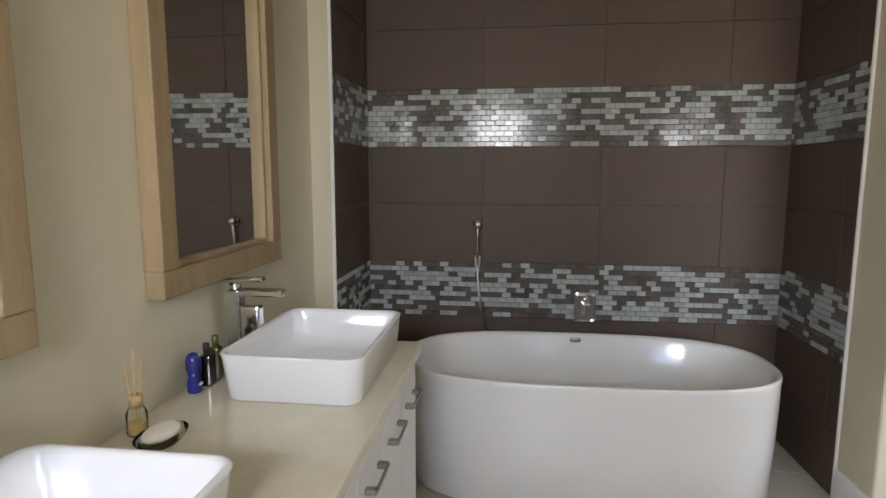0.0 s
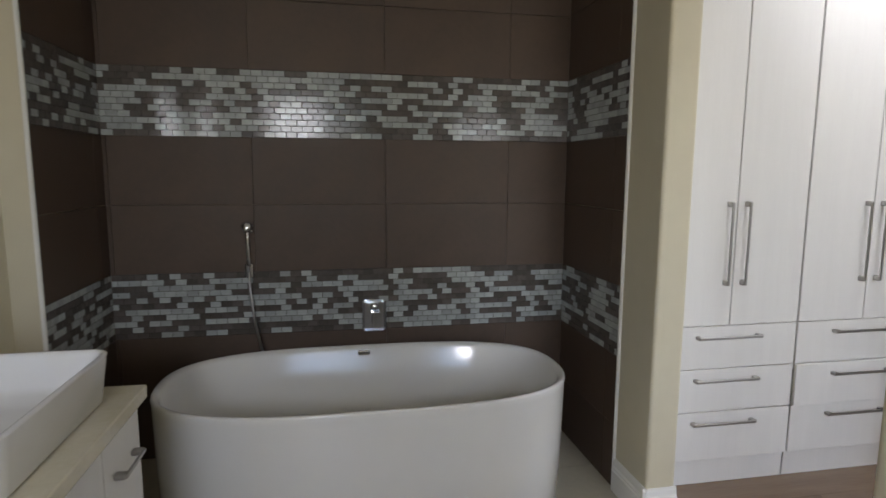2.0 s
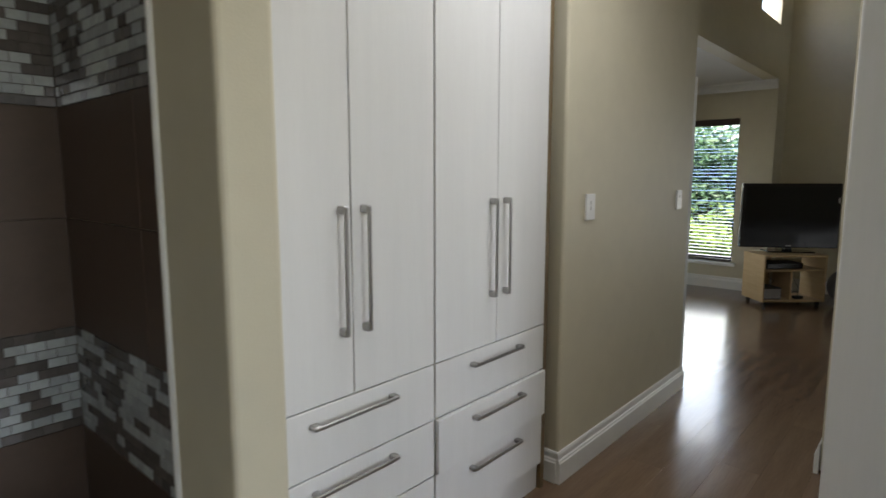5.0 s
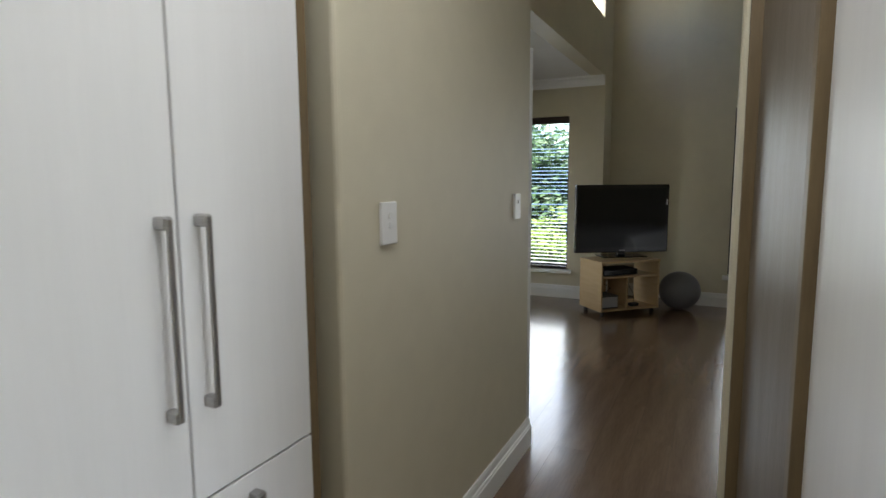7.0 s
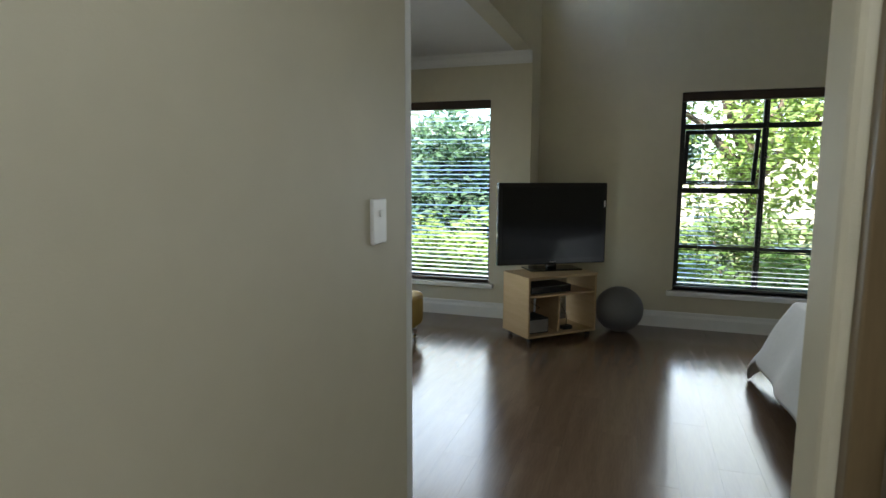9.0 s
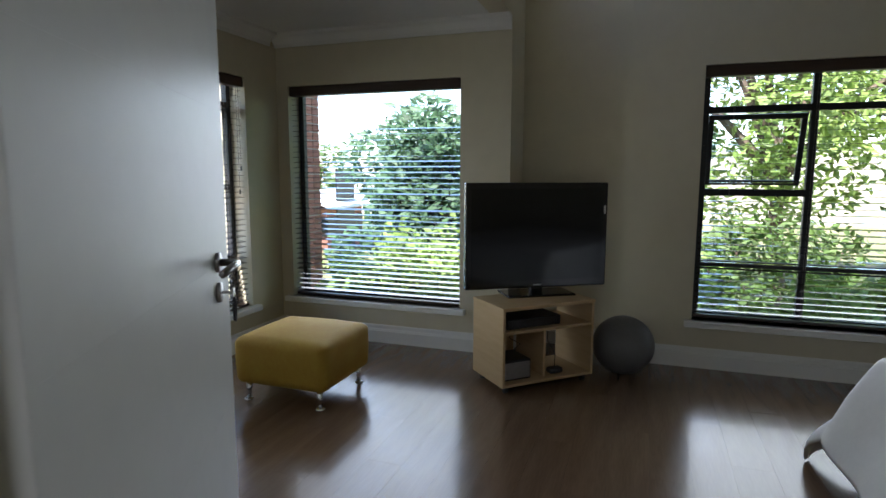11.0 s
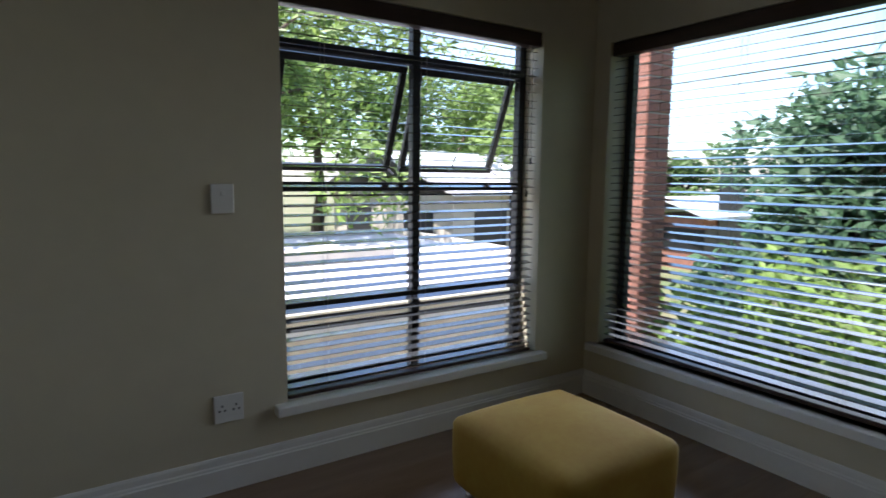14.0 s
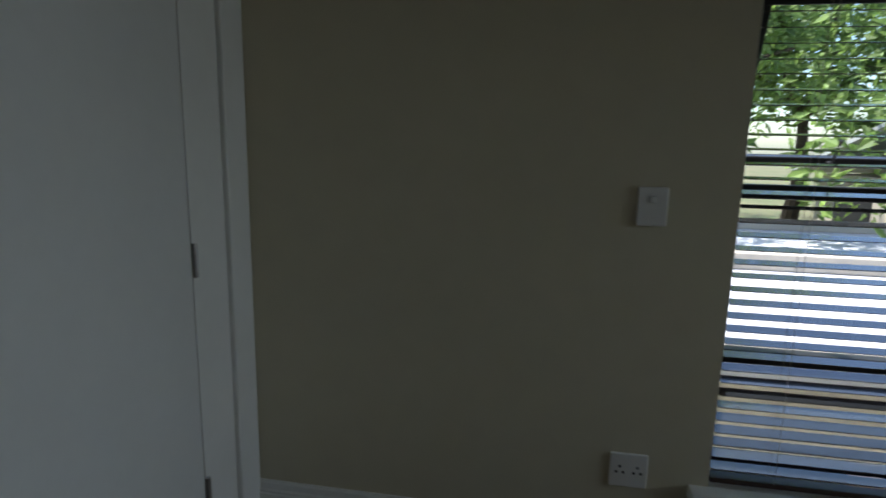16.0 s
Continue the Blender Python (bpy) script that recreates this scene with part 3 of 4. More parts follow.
def basin(m, label):
    b = thing("basin", m, label, "basin", "vessel basins")
    w, d, h = 0.42, 0.575, 0.137

    def rr(bm, a, c, z, r):
        vs = []
        for qx, qy, a0 in ((1, 1, 0), (-1, 1, 90), (-1, -1, 180), (1, -1, 270)):
            for i in range(7):
                t = radians(a0 + 15 * i)
                vs.append(bm.verts.new((qx * (a - r) + r * math.cos(t), qy * (c - r) + r * math.sin(t), z)))
        return vs

    bm = bmesh.new()
    a, c = w / 2, d / 2
    spec = [(a - .022, c - .022, 0, .04), (a - .016, c - .016, .006, .045), (a - .002, c - .002, h - .008, .05), (a, c, h - .003, .05), (a - .003, c - .003, h, .048), (a - .010, c - .010, h + .0005, .042),
            (a - .016, c - .016, h - .003, .038), (a - .018, c - .018, h - .012, .038), (a - .030, c - .030, .05, .05), (a - .045, c - .045, .030, .05), (a - .10, c - .12, .024, .05)]
    rs = [rr(bm, *s) for s in spec]
    n = len(rs[0])
    for i in range(len(rs) - 1):
        for j in range(n):
            bm.faces.new((rs[i][j], rs[i][(j + 1) % n], rs[i + 1][(j + 1) % n], rs[i + 1][j]))
    bm.faces.new(rs[0][::-1])
    bm.faces.new(rs[-1])
    bmesh.ops.recalc_face_normals(bm, faces=bm.faces)
    part("bowl", bm, M_PORC, b, smooth=True)
    part("drain", lathe([(0.024, 0.0245), (0.024, 0.028), (0.016, 0.030)]), M_CHROME, b, "chrome drain")
    return b


basin(pose(0.248, -1.603, VZ), "white rectangular vessel basin with rounded corners on the worktop")
basin(pose(0.175, -2.705, VZ), "white rectangular vessel basin with rounded corners on the worktop")


def tap(m):
    t = thing("basin_mixer", m, "tall chrome basin mixer tap behind the basin", "tap", "basin mixers")
    part("column", box(-0.022, -0.026, 0, 0.022, 0.026, 0.255, 0.006, 3), M_CHROME, t)
    part("body", box(0.020, -0.021, 0, 0.088, 0.021, 0.205, 0.010, 3), M_CHROME, t)
    part("spout", box(0.0, -0.022, 0.235, 0.165, 0.022, 0.258, 0.005, 2), M_CHROME, t)
    part("neck", lathe([(0.020, 0.255), (0.020, 0.278)]), M_CHROME, t, smooth=True)
    part("lever", box(-0.028, -0.018, 0.278, 0.115, 0.018, 0.292, 0.004, 2), M_CHROME, t).rotation_euler = (0, radians(-3), 0)
    return t


tap(pose(-0.05, -1.575, VZ))
tap(pose(-0.076, -2.70, VZ))


def mirror(y0, y1, label):
    m = thing("wall_mirror", pose(WEST, 0, 0), label, "mirror", "mirrors over the vanity")
    z0, z1, f, d = 1.132, 2.42, 0.075, 0.055
    part("frame_rail", box(0.0, y0, z0, d, y1, z0 + f, 0.004), M_OAK, m)
    part("frame_rail", box(0.0, y0, z1 - f, d, y1, z1, 0.004), M_OAK, m)
    part("frame_stile", box(0.0, y0, z0 + f, d, y0 + f, z1 - f, 0.004), M_OAK, m)
    part("frame_stile", box(0.0, y1 - f, z0 + f, d, y1, z1 - f, 0.004), M_OAK, m)
    i = 0.016
    for a0, a1, b0, b1 in ((y0 + f, y1 - f, z0 + f, z0 + f + i), (y0 + f, y1 - f, z1 - f - i, z1 - f), (y0 + f, y0 + f + i, z0 + f + i, z1 - f - i), (y1 - f - i, y1 - f, z0 + f + i, z1 - f - i)):
        part("slip", box(0.01, a0, b0, 0.034, a1, b1, 0.003), M_OAK, m)
    part("glass", box(0.008, y0 + f, z0 + f, 0.016, y1 - f, z1 - f), M_MIRROR, m, "clear mirror glass")
    return m


mirror(-1.945, -1.175, "tall wall mirror in a limed oak frame")
mirror(-3.16, -2.35, "tall wall mirror in a limed oak frame")


def bottles():
    b = thing("roll_on_bottle", pose(-0.062, -1.82, VZ), "dark blue plastic roll-on deodorant bottle", "bottle")
    part("body", lathe([(0.019, 0), (0.021, 0.005), (0.021, 0.03), (0.016, 0.048), (0.019, 0.062)], 20), M_BLUE, b, smooth=True)
    part("cap", lathe([(0.020, 0.062), (0.022, 0.07), (0.022, 0.098), (0.016, 0.113), (0.004, 0.118)], 20), M_BLUE, b, "rounded blue cap", smooth=True)
    part("logo", box(0.0195, -0.008, 0.022, 0.0215, 0.008, 0.03), M_WHITEPL, b)
    c = thing("perfume_bottle", pose(-0.052, -1.765, VZ), "small dark brown glass bottle with a black cap", "bottle")
    part("body", box(-0.018, -0.018, 0, 0.018, 0.018, 0.095, 0.006, 2), M_DKGLASS, c)
    part("cap", lathe([(0.010, 0.095), (0.010, 0.128), (0.008, 0.13)], 16), M_BLACK, c, smooth=True)
    d = thing("lotion_bottle", pose(-0.05, -1.715, VZ), "olive green lotion bottle with a dark cap", "bottle")
    part("body", box(-0.016, -0.02, 0, 0.016, 0.02, 0.105, 0.008, 2), M_OLIVE, d)
    part("cap", lathe([(0.010, 0.105), (0.010, 0.138), (0.008, 0.14)], 16), M_OLIVE, d, smooth=True)


bottles()


def diffuser():
    d = thing("reed_diffuser", pose(-0.05, -2.095, VZ), "clear glass reed diffuser with a cork collar and reeds", "diffuser")
    part("bottle", lathe([(0.022, 0.0), (0.024, 0.004), (0.024, 0.055), (0.017, 0.068), (0.014, 0.072)], 20), M_GLASS, d, smooth=True)
    part("oil", lathe([(0.020, 0.004), (0.020, 0.03)], 20), M_REED, d)
    part("collar", lathe([(0.017, 0.07), (0.017, 0.098), (0.015, 0.10)], 20), M_CORK, d, smooth=True)
    for i in range(6):
        a = i * 1.05
        part("reed", tube([(0.004 * math.cos(a), 0.004 * math.sin(a), 0.01), (0.02 * math.cos(a), 0.02 * math.sin(a), 0.165 + 0.02 * (i % 3))], 0.0016, 5), M_REED, d)


diffuser()


def soap_dish():
    d = thing("soap_dish", pose(0.035, -2.13, VZ), "oval clear glass soap dish on the worktop", "dish")
    bm = lathe([(0.045, 0), (0.055, 0.006), (0.066, 0.022), (0.063, 0.022), (0.05, 0.009), (0.01, 0.007)], 32)
    bmesh.ops.scale(bm, vec=(0.8, 1.15, 1), verts=bm.verts)
    part("bowl", bm, M_GLASS, d, smooth=True)
    bm = bmesh.new()
    bmesh.ops.create_uvsphere(bm, u_segments=24, v_segments=12, radius=1, matrix=Matrix.Diagonal((0.036, 0.055, 0.016, 1)))
    s = tagged(link("soap_bar", bm, M_SOAP, smooth=True), "ivory oval soap bar in a glass dish", "soap")
    s.matrix_basis = pose(0.035, -2.13, VZ + 0.026)


soap_dish()


# ---- wardrobe ----
def wardrobe_unit(x0, x1, label, pulled=0.0):
    u = thing("wardrobe", pose(x0, CAB_Y, 0), label, "wardrobe", "built-in wardrobes")
    w, g = x1 - x0, 0.0022
    part("body", box(0.002, 0.020, 0.10, w - 0.002, 0.59, 2.60), M_CAB, u)
    part("plinth", box(0.002, 0.022, 0.0, w - 0.002, 0.5, 0.10), M_CAB, u)
    for k in range(2):
        d = part("door", box(k * w / 2 + g, 0, 0.770 + g, (k + 1) * w / 2 - g, 0.019, 2.58, 0.002, 1), M_CAB, u)
        pull(d, w / 2 + (0.043 if k else -0.043), 0, 1.146, 0.37, 'z', Matrix.Identity(4))
    for i, (z0, z1) in enumerate(((0.568, 0.770), (0.362, 0.568), (0.125, 0.362))):
        out = pulled if i == 1 else 0.0
        d = part("drawer_front", box(g, 0, z0 + g, w - g, 0.019, z1 - g, 0.002, 1), M_CAB, u)
        d.location.y = -out
        pull(d, w / 2 - 0.004, 0, z1 - 0.050, 0.32, 'x', Matrix.Identity(4))
        if out:
            part("drawer_side", box(0.02, 0.0195 - out, z0 + 0.03, 0.034, 0.019, z1 - 0.04), M_CAB, u)
            part("drawer_side", box(w - 0.034, 0.0195 - out, z0 + 0.03, w - 0.02, 0.019, z1 - 0.04), M_CAB, u)
    return u


wardrobe_unit(2.464, 3.178, "white built-in wardrobe with two doors over three drawers beside the pier")
wardrobe_unit(3.182, 3.893, "white built-in wardrobe with one drawer slightly pulled out beside the passage", 0.014)
# brown strip set into the gap: its dark colour stands in for shade
structure("gap_shade_wardrobe", box(3.895, CAB_Y + 0.004, 0.0, 3.925, CAB_Y + 0.03, 2.6), M_BROWNEDGE, "thin brown strip standing in for the shade beside the wardrobe", "trim")

# doorway on the south side of the passage
jamb = thing("wooden_door", pose(4.36, -1.80, 0), "grey-brown wooden door slightly open in a brown timber frame", "door")
part("leaf", box(0.0, -0.045, 0.005, 0.495, 0.0, 2.3, 0.003), M_WOODGREY, jamb, "grey-brown grained leaf").rotation_euler = (0, 0, radians(10.5))
part("frame", box(-0.075, -0.08, 0.0, -0.001, 0.012, 2.4, 0.004), M_BROWNEDGE, jamb, "mid brown timber frame")
part("frame", box(0.498, -0.08, 0.0, 0.533, 0.125, 2.4, 0.004), M_BROWNEDGE, jamb, "mid brown timber frame")
part("frame_head", box(0.0, -0.08, 2.302, 0.497, 0.012, 2.40, 0.004), M_BROWNEDGE, jamb)
tagged(link("wall_cupboard_end", box(3.55, -4.9, 0, 4.282, -1.815, TOP, 0.006), M_CAB), "white panel end of a tall cupboard", "cupboard", kind="structure")
structure("wall_behind_door", box(4.286, -5.0, 0, 4.894, -1.89, TOP), M_WALL, "cream wall behind the wooden door")


# ---- switches and sockets ----
def plate(m, w, h, rockers, label, name="light_switch"):
    p = thing(name, m, label, "switch" if rockers else "socket")
    part("plate", box(-w / 2, -0.012, -h / 2, w / 2, 0, h / 2, 0.004, 3), M_WHITEPL, p)
    for k in range(rockers):
        part("rocker", box(-0.008, -0.017, 0.012 - k * 0.026, 0.008, -0.011, 0.03 - k * 0.026, 0.002), M_WHITEPL, p)
    return p


plate(pose(4.222, PASS_Y, 1.270), 0.084, 0.122, 2, "white plastic light switch with two rockers on the passage wall")
plate(pose(5.388, PASS_Y, 1.265), 0.080, 0.118, 1, "white plastic light switch near the end of the wall")
plate(pose(7.292, WIN_N, 1.228), 0.088, 0.118, 1, "white plastic light switch beside the window")
so = plate(pose(7.288, WIN_N, 0.355), 0.12, 0.118, 0, "white double wall socket above the baseboard", "wall_socket")
for sx in (-0.028, 0.028):
    for dx, dz in ((0, 0.014), (-0.011, -0.006), (0.011, -0.006)):
        part("pin_hole", box(sx + dx - 0.004, -0.0135, dz - 0.004, sx + dx + 0.004, -0.011, dz + 0.004), M_BLACK, so)


# ---- bedroom ----
DOOR_X, DOOR_Y, DOOR_W = 5.62, -0.74, 1.005


def room_door():
    a = 28.0
    d = thing("bedroom_door", pose(DOOR_X, DOOR_Y, 0, 0, 0, a), "white panelled door standing open with a steel lever handle", "door")
    part("leaf", box(0, -0.02, 0.008, DOOR_W, 0.02, 2.03, 0.003), M_DOOR, d)
    for z in (0.34, 0.74, 1.14, 1.54, 1.9):
        part("groove", box(0.0, -0.0206, z, DOOR_W, -0.0198, z + 0.0025), M_DOOR, d)
    for s in (-1, 1):
        h = new("lever_handle")
        h.parent = d
        h.matrix_basis = pose(DOOR_W - 0.13, 0.02 * s, 1.15, 0, 0, 0 if s < 0 else 180)
        part("rose", lathe([(0.026, 0), (0.026, 0.008), (0.020, 0.010)]), M_STEEL, h, smooth=True).matrix_basis = pose(0, 0, 0, 90, 0, 0)
        part("lever", tube([(0, 0, 0), (0, -0.05, 0), (-0.02 * (1 if s < 0 else -1), -0.055, 0), (-0.185 * (1 if s < 0 else -1), -0.055, 0)], 0.0095, 12), M_STEEL, h, smooth=True)
        part("key_rose", lathe([(0.026, 0), (0.026, 0.008), (0.020, 0.010)]), M_STEEL, h, smooth=True).matrix_basis = pose(0, 0, -0.078, 90, 0, 0)
    k = thing("key", Matrix.Translation((DOOR_X, DOOR_Y, 0)) @ Matrix.Rotation(radians(a), 4, 'Z') @ pose(DOOR_W - 0.13, -0.03, 1.072), "steel key with a black ring hanging in the lock", "key")
    part("bow", box(-0.012, -0.03, -0.012, 0.012, -0.026, 0.012, 0.003), M_STEEL, k)
    part("shank", tube([(0, 0, 0), (0, -0.03, 0)], 0.004, 8), M_STEEL, k)
    ring = [(0.012 * math.cos(t), -0.03, -0.045 - 0.030 * math.sin(t)) for t in [i * math.tau / 20 for i in range(21)]]
    part("ring", tube(ring, 0.0035, 6), M_BLACK, k)


room_door()
cd = thing("closed_door", pose(BED_W, 0.3, 0), "white closed door on steel hinges", "door", kind="structure")
part("leaf", box(0.0, 0.14, 0.005, 0.035, 0.93, 2.03, 0.003), M_DOOR, cd)
part("frame", box(0.0, 0.945, 0.0, 0.028, 1.13, 2.10, 0.003), M_TRIM, cd)
part("frame", box(0.0, 0.035, 0.0, 0.028, 0.125, 2.10, 0.003), M_TRIM, cd)
part("architrave", box(0.0, 1.132, 0.0, 0.045, 1.262, 2.14, 0.006), M_TRIM, cd)
for z in (0.25, 1.0, 1.82):
    part("hinge", tube([(0.042, 0.938, z), (0.042, 0.938, z + 0.1)], 0.008, 8), M_STEEL, cd)


def ottoman():
    o = thing("ottoman", pose(8.275, 0.622, 0), "mustard yellow upholstered square footstool on chrome legs", "footstool")
    bm = bmesh.new()
    add_box(bm, -0.30, -0.315, 0.11, 0.30, 0.315, 0.40)
    bmesh.ops.subdivide_edges(bm, edges=bm.edges, cuts=15, use_grid_fill=True)
    rad = 0.045
    for v in bm.verts:
        p = v.co - Vector((0, 0, 0.255))
        core = Vector((min(max(p.x, -0.30 + rad), 0.30 - rad), min(max(p.y, -0.315 + rad), 0.315 - rad), min(max(p.z, -0.145 + rad), 0.145 - rad)))
        d = p - core
        if d.length > 1e-6:
            p = core + d.normalized() * rad
        x, y, z = p.x / 0.30, p.y / 0.315, p.z / 0.145
        bulge = 1 + 0.02 * (1 - z * z) * (1 - min(abs(x * y), 1))
        p.x *= bulge * (1 - 0.02 * (z < 0) * abs(z))
        p.y *= bulge * (1 - 0.02 * (z < 0) * abs(z))
        if z > 0:
            p.z += 0.035 * max(0, 1 - x * x) * max(0, 1 - y * y) * z
        v.co = p + Vector((0, 0, 0.255))
    part("cushion", bm, M_YELLOW, o, smooth=True)
    for sx in (-1, 1):
        for sy in (-1, 1):
            x, y = sx * 0.235, sy * 0.245
            l = part("leg", tube([(x, y, 0.12), (x * 1.03, y * 1.03, 0.012)], 0.02, 12, [0.022, 0.013]), M_CHROME, o, "tapered chrome leg", smooth=True)
            part("foot", lathe([(0.028, 0.0), (0.028, 0.006), (0.014, 0.014)], 16), M_CHROME, l, smooth=True).location = (x * 1.03, y * 1.03, 0)


ottoman()


def tv_stand():
    a = -46.4
    s = thing("tv_stand", pose(8.583, -0.59, 0, 0, 0, a), "small birch television cabinet with open shelves on castors", "cabinet")
    w, d, z0, z1, t = 0.693, 0.40, 0.05, 0.557, 0.018
    part("side", box(0, 0, z0, t, d, z1 - t, 0.002), M_BIRCH, s)
    part("side", box(w - t, 0, z0, w, d, z1 - t, 0.002), M_BIRCH, s)
    part("top", box(-0.004, -0.004, z1 - t, w + 0.004, d, z1 + 0.003, 0.002), M_BIRCH, s)
    part("base", box(t, 0.002, z0, w - t, d, z0 + t, 0.002), M_BIRCH, s)
    part("back", box(t, d - 0.012, z0 + t, w * 0.45, d - 0.004, z1 - t), M_BIRCH, s)
    part("shelf", box(t, 0.01, 0.385, w - t, d - 0.012, 0.385 + t, 0.002), M_BIRCH, s)
    part("divider", box(w * 0.48, 0.05, z0 + t, w * 0.48 + t, d - 0.012, 0.385, 0.002), M_BIRCH, s)
    for x in (0.05, w - 0.05):
        for y in (0.05, d - 0.05):
            part("castor", tube([(x - 0.012, y, 0.022), (x + 0.012, y, 0.022)], 0.022, 12), M_BLACK, s)
            part("castor_stem", tube([(x, y, 0.03), (x, y, z0 + 0.001)], 0.007, 8), M_BLACK, s)
    base = s.matrix_basis
    r = thing("set_top_box", base @ pose(0.06, 0.05, 0.403), "black decoder box on the shelf", "decoder")
    part("case", box(0, 0, 0.004, 0.40, 0.24, 0.065, 0.004), M_BLACK, r)
    part("front", box(0.005, -0.003, 0.010, 0.395, 0.0, 0.058), M_TV, r)
    q = thing("media_player", base @ pose(0.045, 0.06, z0 + t), "dark grey media box in the lower shelf", "decoder")
    part("case", box(0, 0, 0, 0.20, 0.22, 0.13, 0.006), M_BLACK, q)
    part("front", box(0.008, -0.003, 0.012, 0.192, 0.0, 0.118), M_STEEL, q)
    k = thing("power_adapter", base @ pose(0.40, 0.06, z0 + t), "small black adapter with a cable", "adapter")
    part("case", box(0, 0, 0, 0.10, 0.06, 0.035, 0.01, 3), M_BLACK, k)
    part("cable", tube([(0.05, 0.03, 0.03), (0.06, 0.04, 0.12), (0.04, 0.1, 0.2), (0.10, 0.2, 0.27)], 0.003, 6), M_BLACK, k)
    c = thing("cable", base @ pose(0.18, 0.16, z0 + t), "black cable hanging behind the shelves", "cable")
    part("wire", tube([(0.0, 0.1, 0.0), (0.03, 0.12, 0.10), (0.10, 0.09, 0.17), (0.02, 0.1, 0.22), (0.06, 0.12, 0.27)], 0.003, 6), M_BLACK, c)

    tv = thing("television", pose(9.115, -0.688, z1 + 0.003, 0, 0, -57.9), "black flat television on its stand", "television")
    part("foot", box(-0.24, -0.13, 0.0, 0.24, 0.11, 0.014, 0.005), M_TV, tv)
    part("neck", box(-0.045, -0.02, 0.014, 0.045, 0.03, 0.13, 0.008), M_TV, tv)
    W, H = 1.016, 0.715
    b = part("bezel", box(-W / 2, -0.03, 0.045, W / 2, 0.03, 0.045 + H, 0.010, 3), M_TV, tv)
    part("screen", box(-W / 2 + 0.04, -0.0325, 0.045 + 0.055, W / 2 - 0.04, -0.0295, 0.045 + H - 0.04), M_SCREEN, b, "dark glass screen")
    part("badge", box(-0.03, -0.0325, 0.064, 0.03, -0.0295, 0.072), M_STEEL, b)
    part("sticker", box(W / 2 - 0.03, -0.0325, 0.045 + H * 0.70, W / 2 - 0.016, -0.0295, 0.045 + H * 0.78), M_WHITEPL, b)


tv_stand()

bm = bmesh.new()
bmesh.ops.create_uvsphere(bm, u_segments=48, v_segments=28, radius=0.208, matrix=Matrix.Diagonal((1, 1, 0.97, 1)))
ball = tagged(link("exercise_ball", bm, M_BALL, smooth=True), "grey rubber exercise ball resting on the floor", "ball")
ball.matrix_basis = pose(9.30, -1.275, 0.202)


def bed():
    """A double bed whose foot end points east, with the quilt hanging over its edges."""
    b = thing("bed", pose(6.30, -4.20, 0), "bed with a white quilt over a brown patterned valance", "bed")
    part("base", box(0.02, 0.02, 0.03, 1.72, 1.78, 0.30, 0.01), M_PATTERN, b, "brown patterned valance cloth")
    part("mattress", box(0.0, 0.0, 0.30, 1.74, 1.81, 0.56, 0.05, 4), M_LINEN, b)
    q = bmesh.new()
    bmesh.ops.create_grid(q, x_segments=60, y_segments=60, size=0.5)
    for v in q.verts:
        x, y = (v.co.x + 0.5) * 2.32, (v.co.y + 0.5) * 2.36 - 0.05
        ex, ey = max(0.0, x - 1.76), max(0.0, y - 1.84)
        over = math.hypot(ex, ey)
        fold = 0.022 * math.sin(y * 13 + x * 2) * min(1, ex * 4) + 0.02 * math.sin(x * 12 + y * 3) * min(1, ey * 4)
        z = 0.605 + 0.010 * math.sin(x * 6.1) * math.sin(y * 5.3) + 0.006 * noise.noise(Vector((x * 4, y * 4, 0.3)))
        flare = 0.42
        v.co = (min(x, 1.76) + ex * flare + fold, min(y, 1.84) + ey * flare + fold * 0.6, max(0.03, z - max(0.0, over - 0.02) * 0.86))
    bmesh.ops.solidify(q, geom=q.faces, thickness=0.022)
    part("quilt", q, M_LINEN, b, "white cotton quilt hanging over the edge", smooth=True)


bed()


# ---- garden ----
def tree(x, y, trunk_h, crown_r, crown_h, leaf, label, count=2600, size=0.22, seed=1):
    rnd = random.Random(seed)
    t = thing("tree", pose(x, y, -0.5), label, "tree", "garden trees")
    pts = [(0, 0, 0), (0.05 * trunk_h * rnd.uniform(-1, 1), 0.05 * trunk_h * rnd.uniform(-1, 1), trunk_h * 0.5), (0.08 * trunk_h * rnd.uniform(-1, 1), 0.05, trunk_h)]
    wood = tube(pts, 0.2, 10, [0.05 * trunk_h + 0.06, 0.04 * trunk_h + 0.04, 0.03 * trunk_h + 0.02])
    tips = []
    for i in range(9):
        a = i * 2.4 + rnd.random()
        el = rnd.uniform(0.2, 1.2)
        L = crown_r * rnd.uniform(0.6, 0.95)
        e = Vector((math.cos(a) * math.cos(el) * L, math.sin(a) * math.cos(el) * L, trunk_h + math.sin(el) * crown_h * 0.8))
        add_tube(wood, [pts[-1], (Vector(pts[-1]) + e) / 2 + Vector((0, 0, 0.1 * L)), e], 0.1, 6, [0.10, 0.06, 0.02])
        tips.append(e)
    part("trunk", wood, M_BARK, t)
    centres = [(Vector((rnd.gauss(0, .45) * crown_r, rnd.gauss(0, .45) * crown_r, trunk_h + crown_h * rnd.uniform(-0.15, 0.95))), rnd.uniform(0.25, 0.5) * crown_r) for _ in range(22)]
    centres += [(e, 0.35 * crown_r) for e in tips]
    part("crown", leaf_cloud(centres, count, size, rnd), leaf, t)
    return t


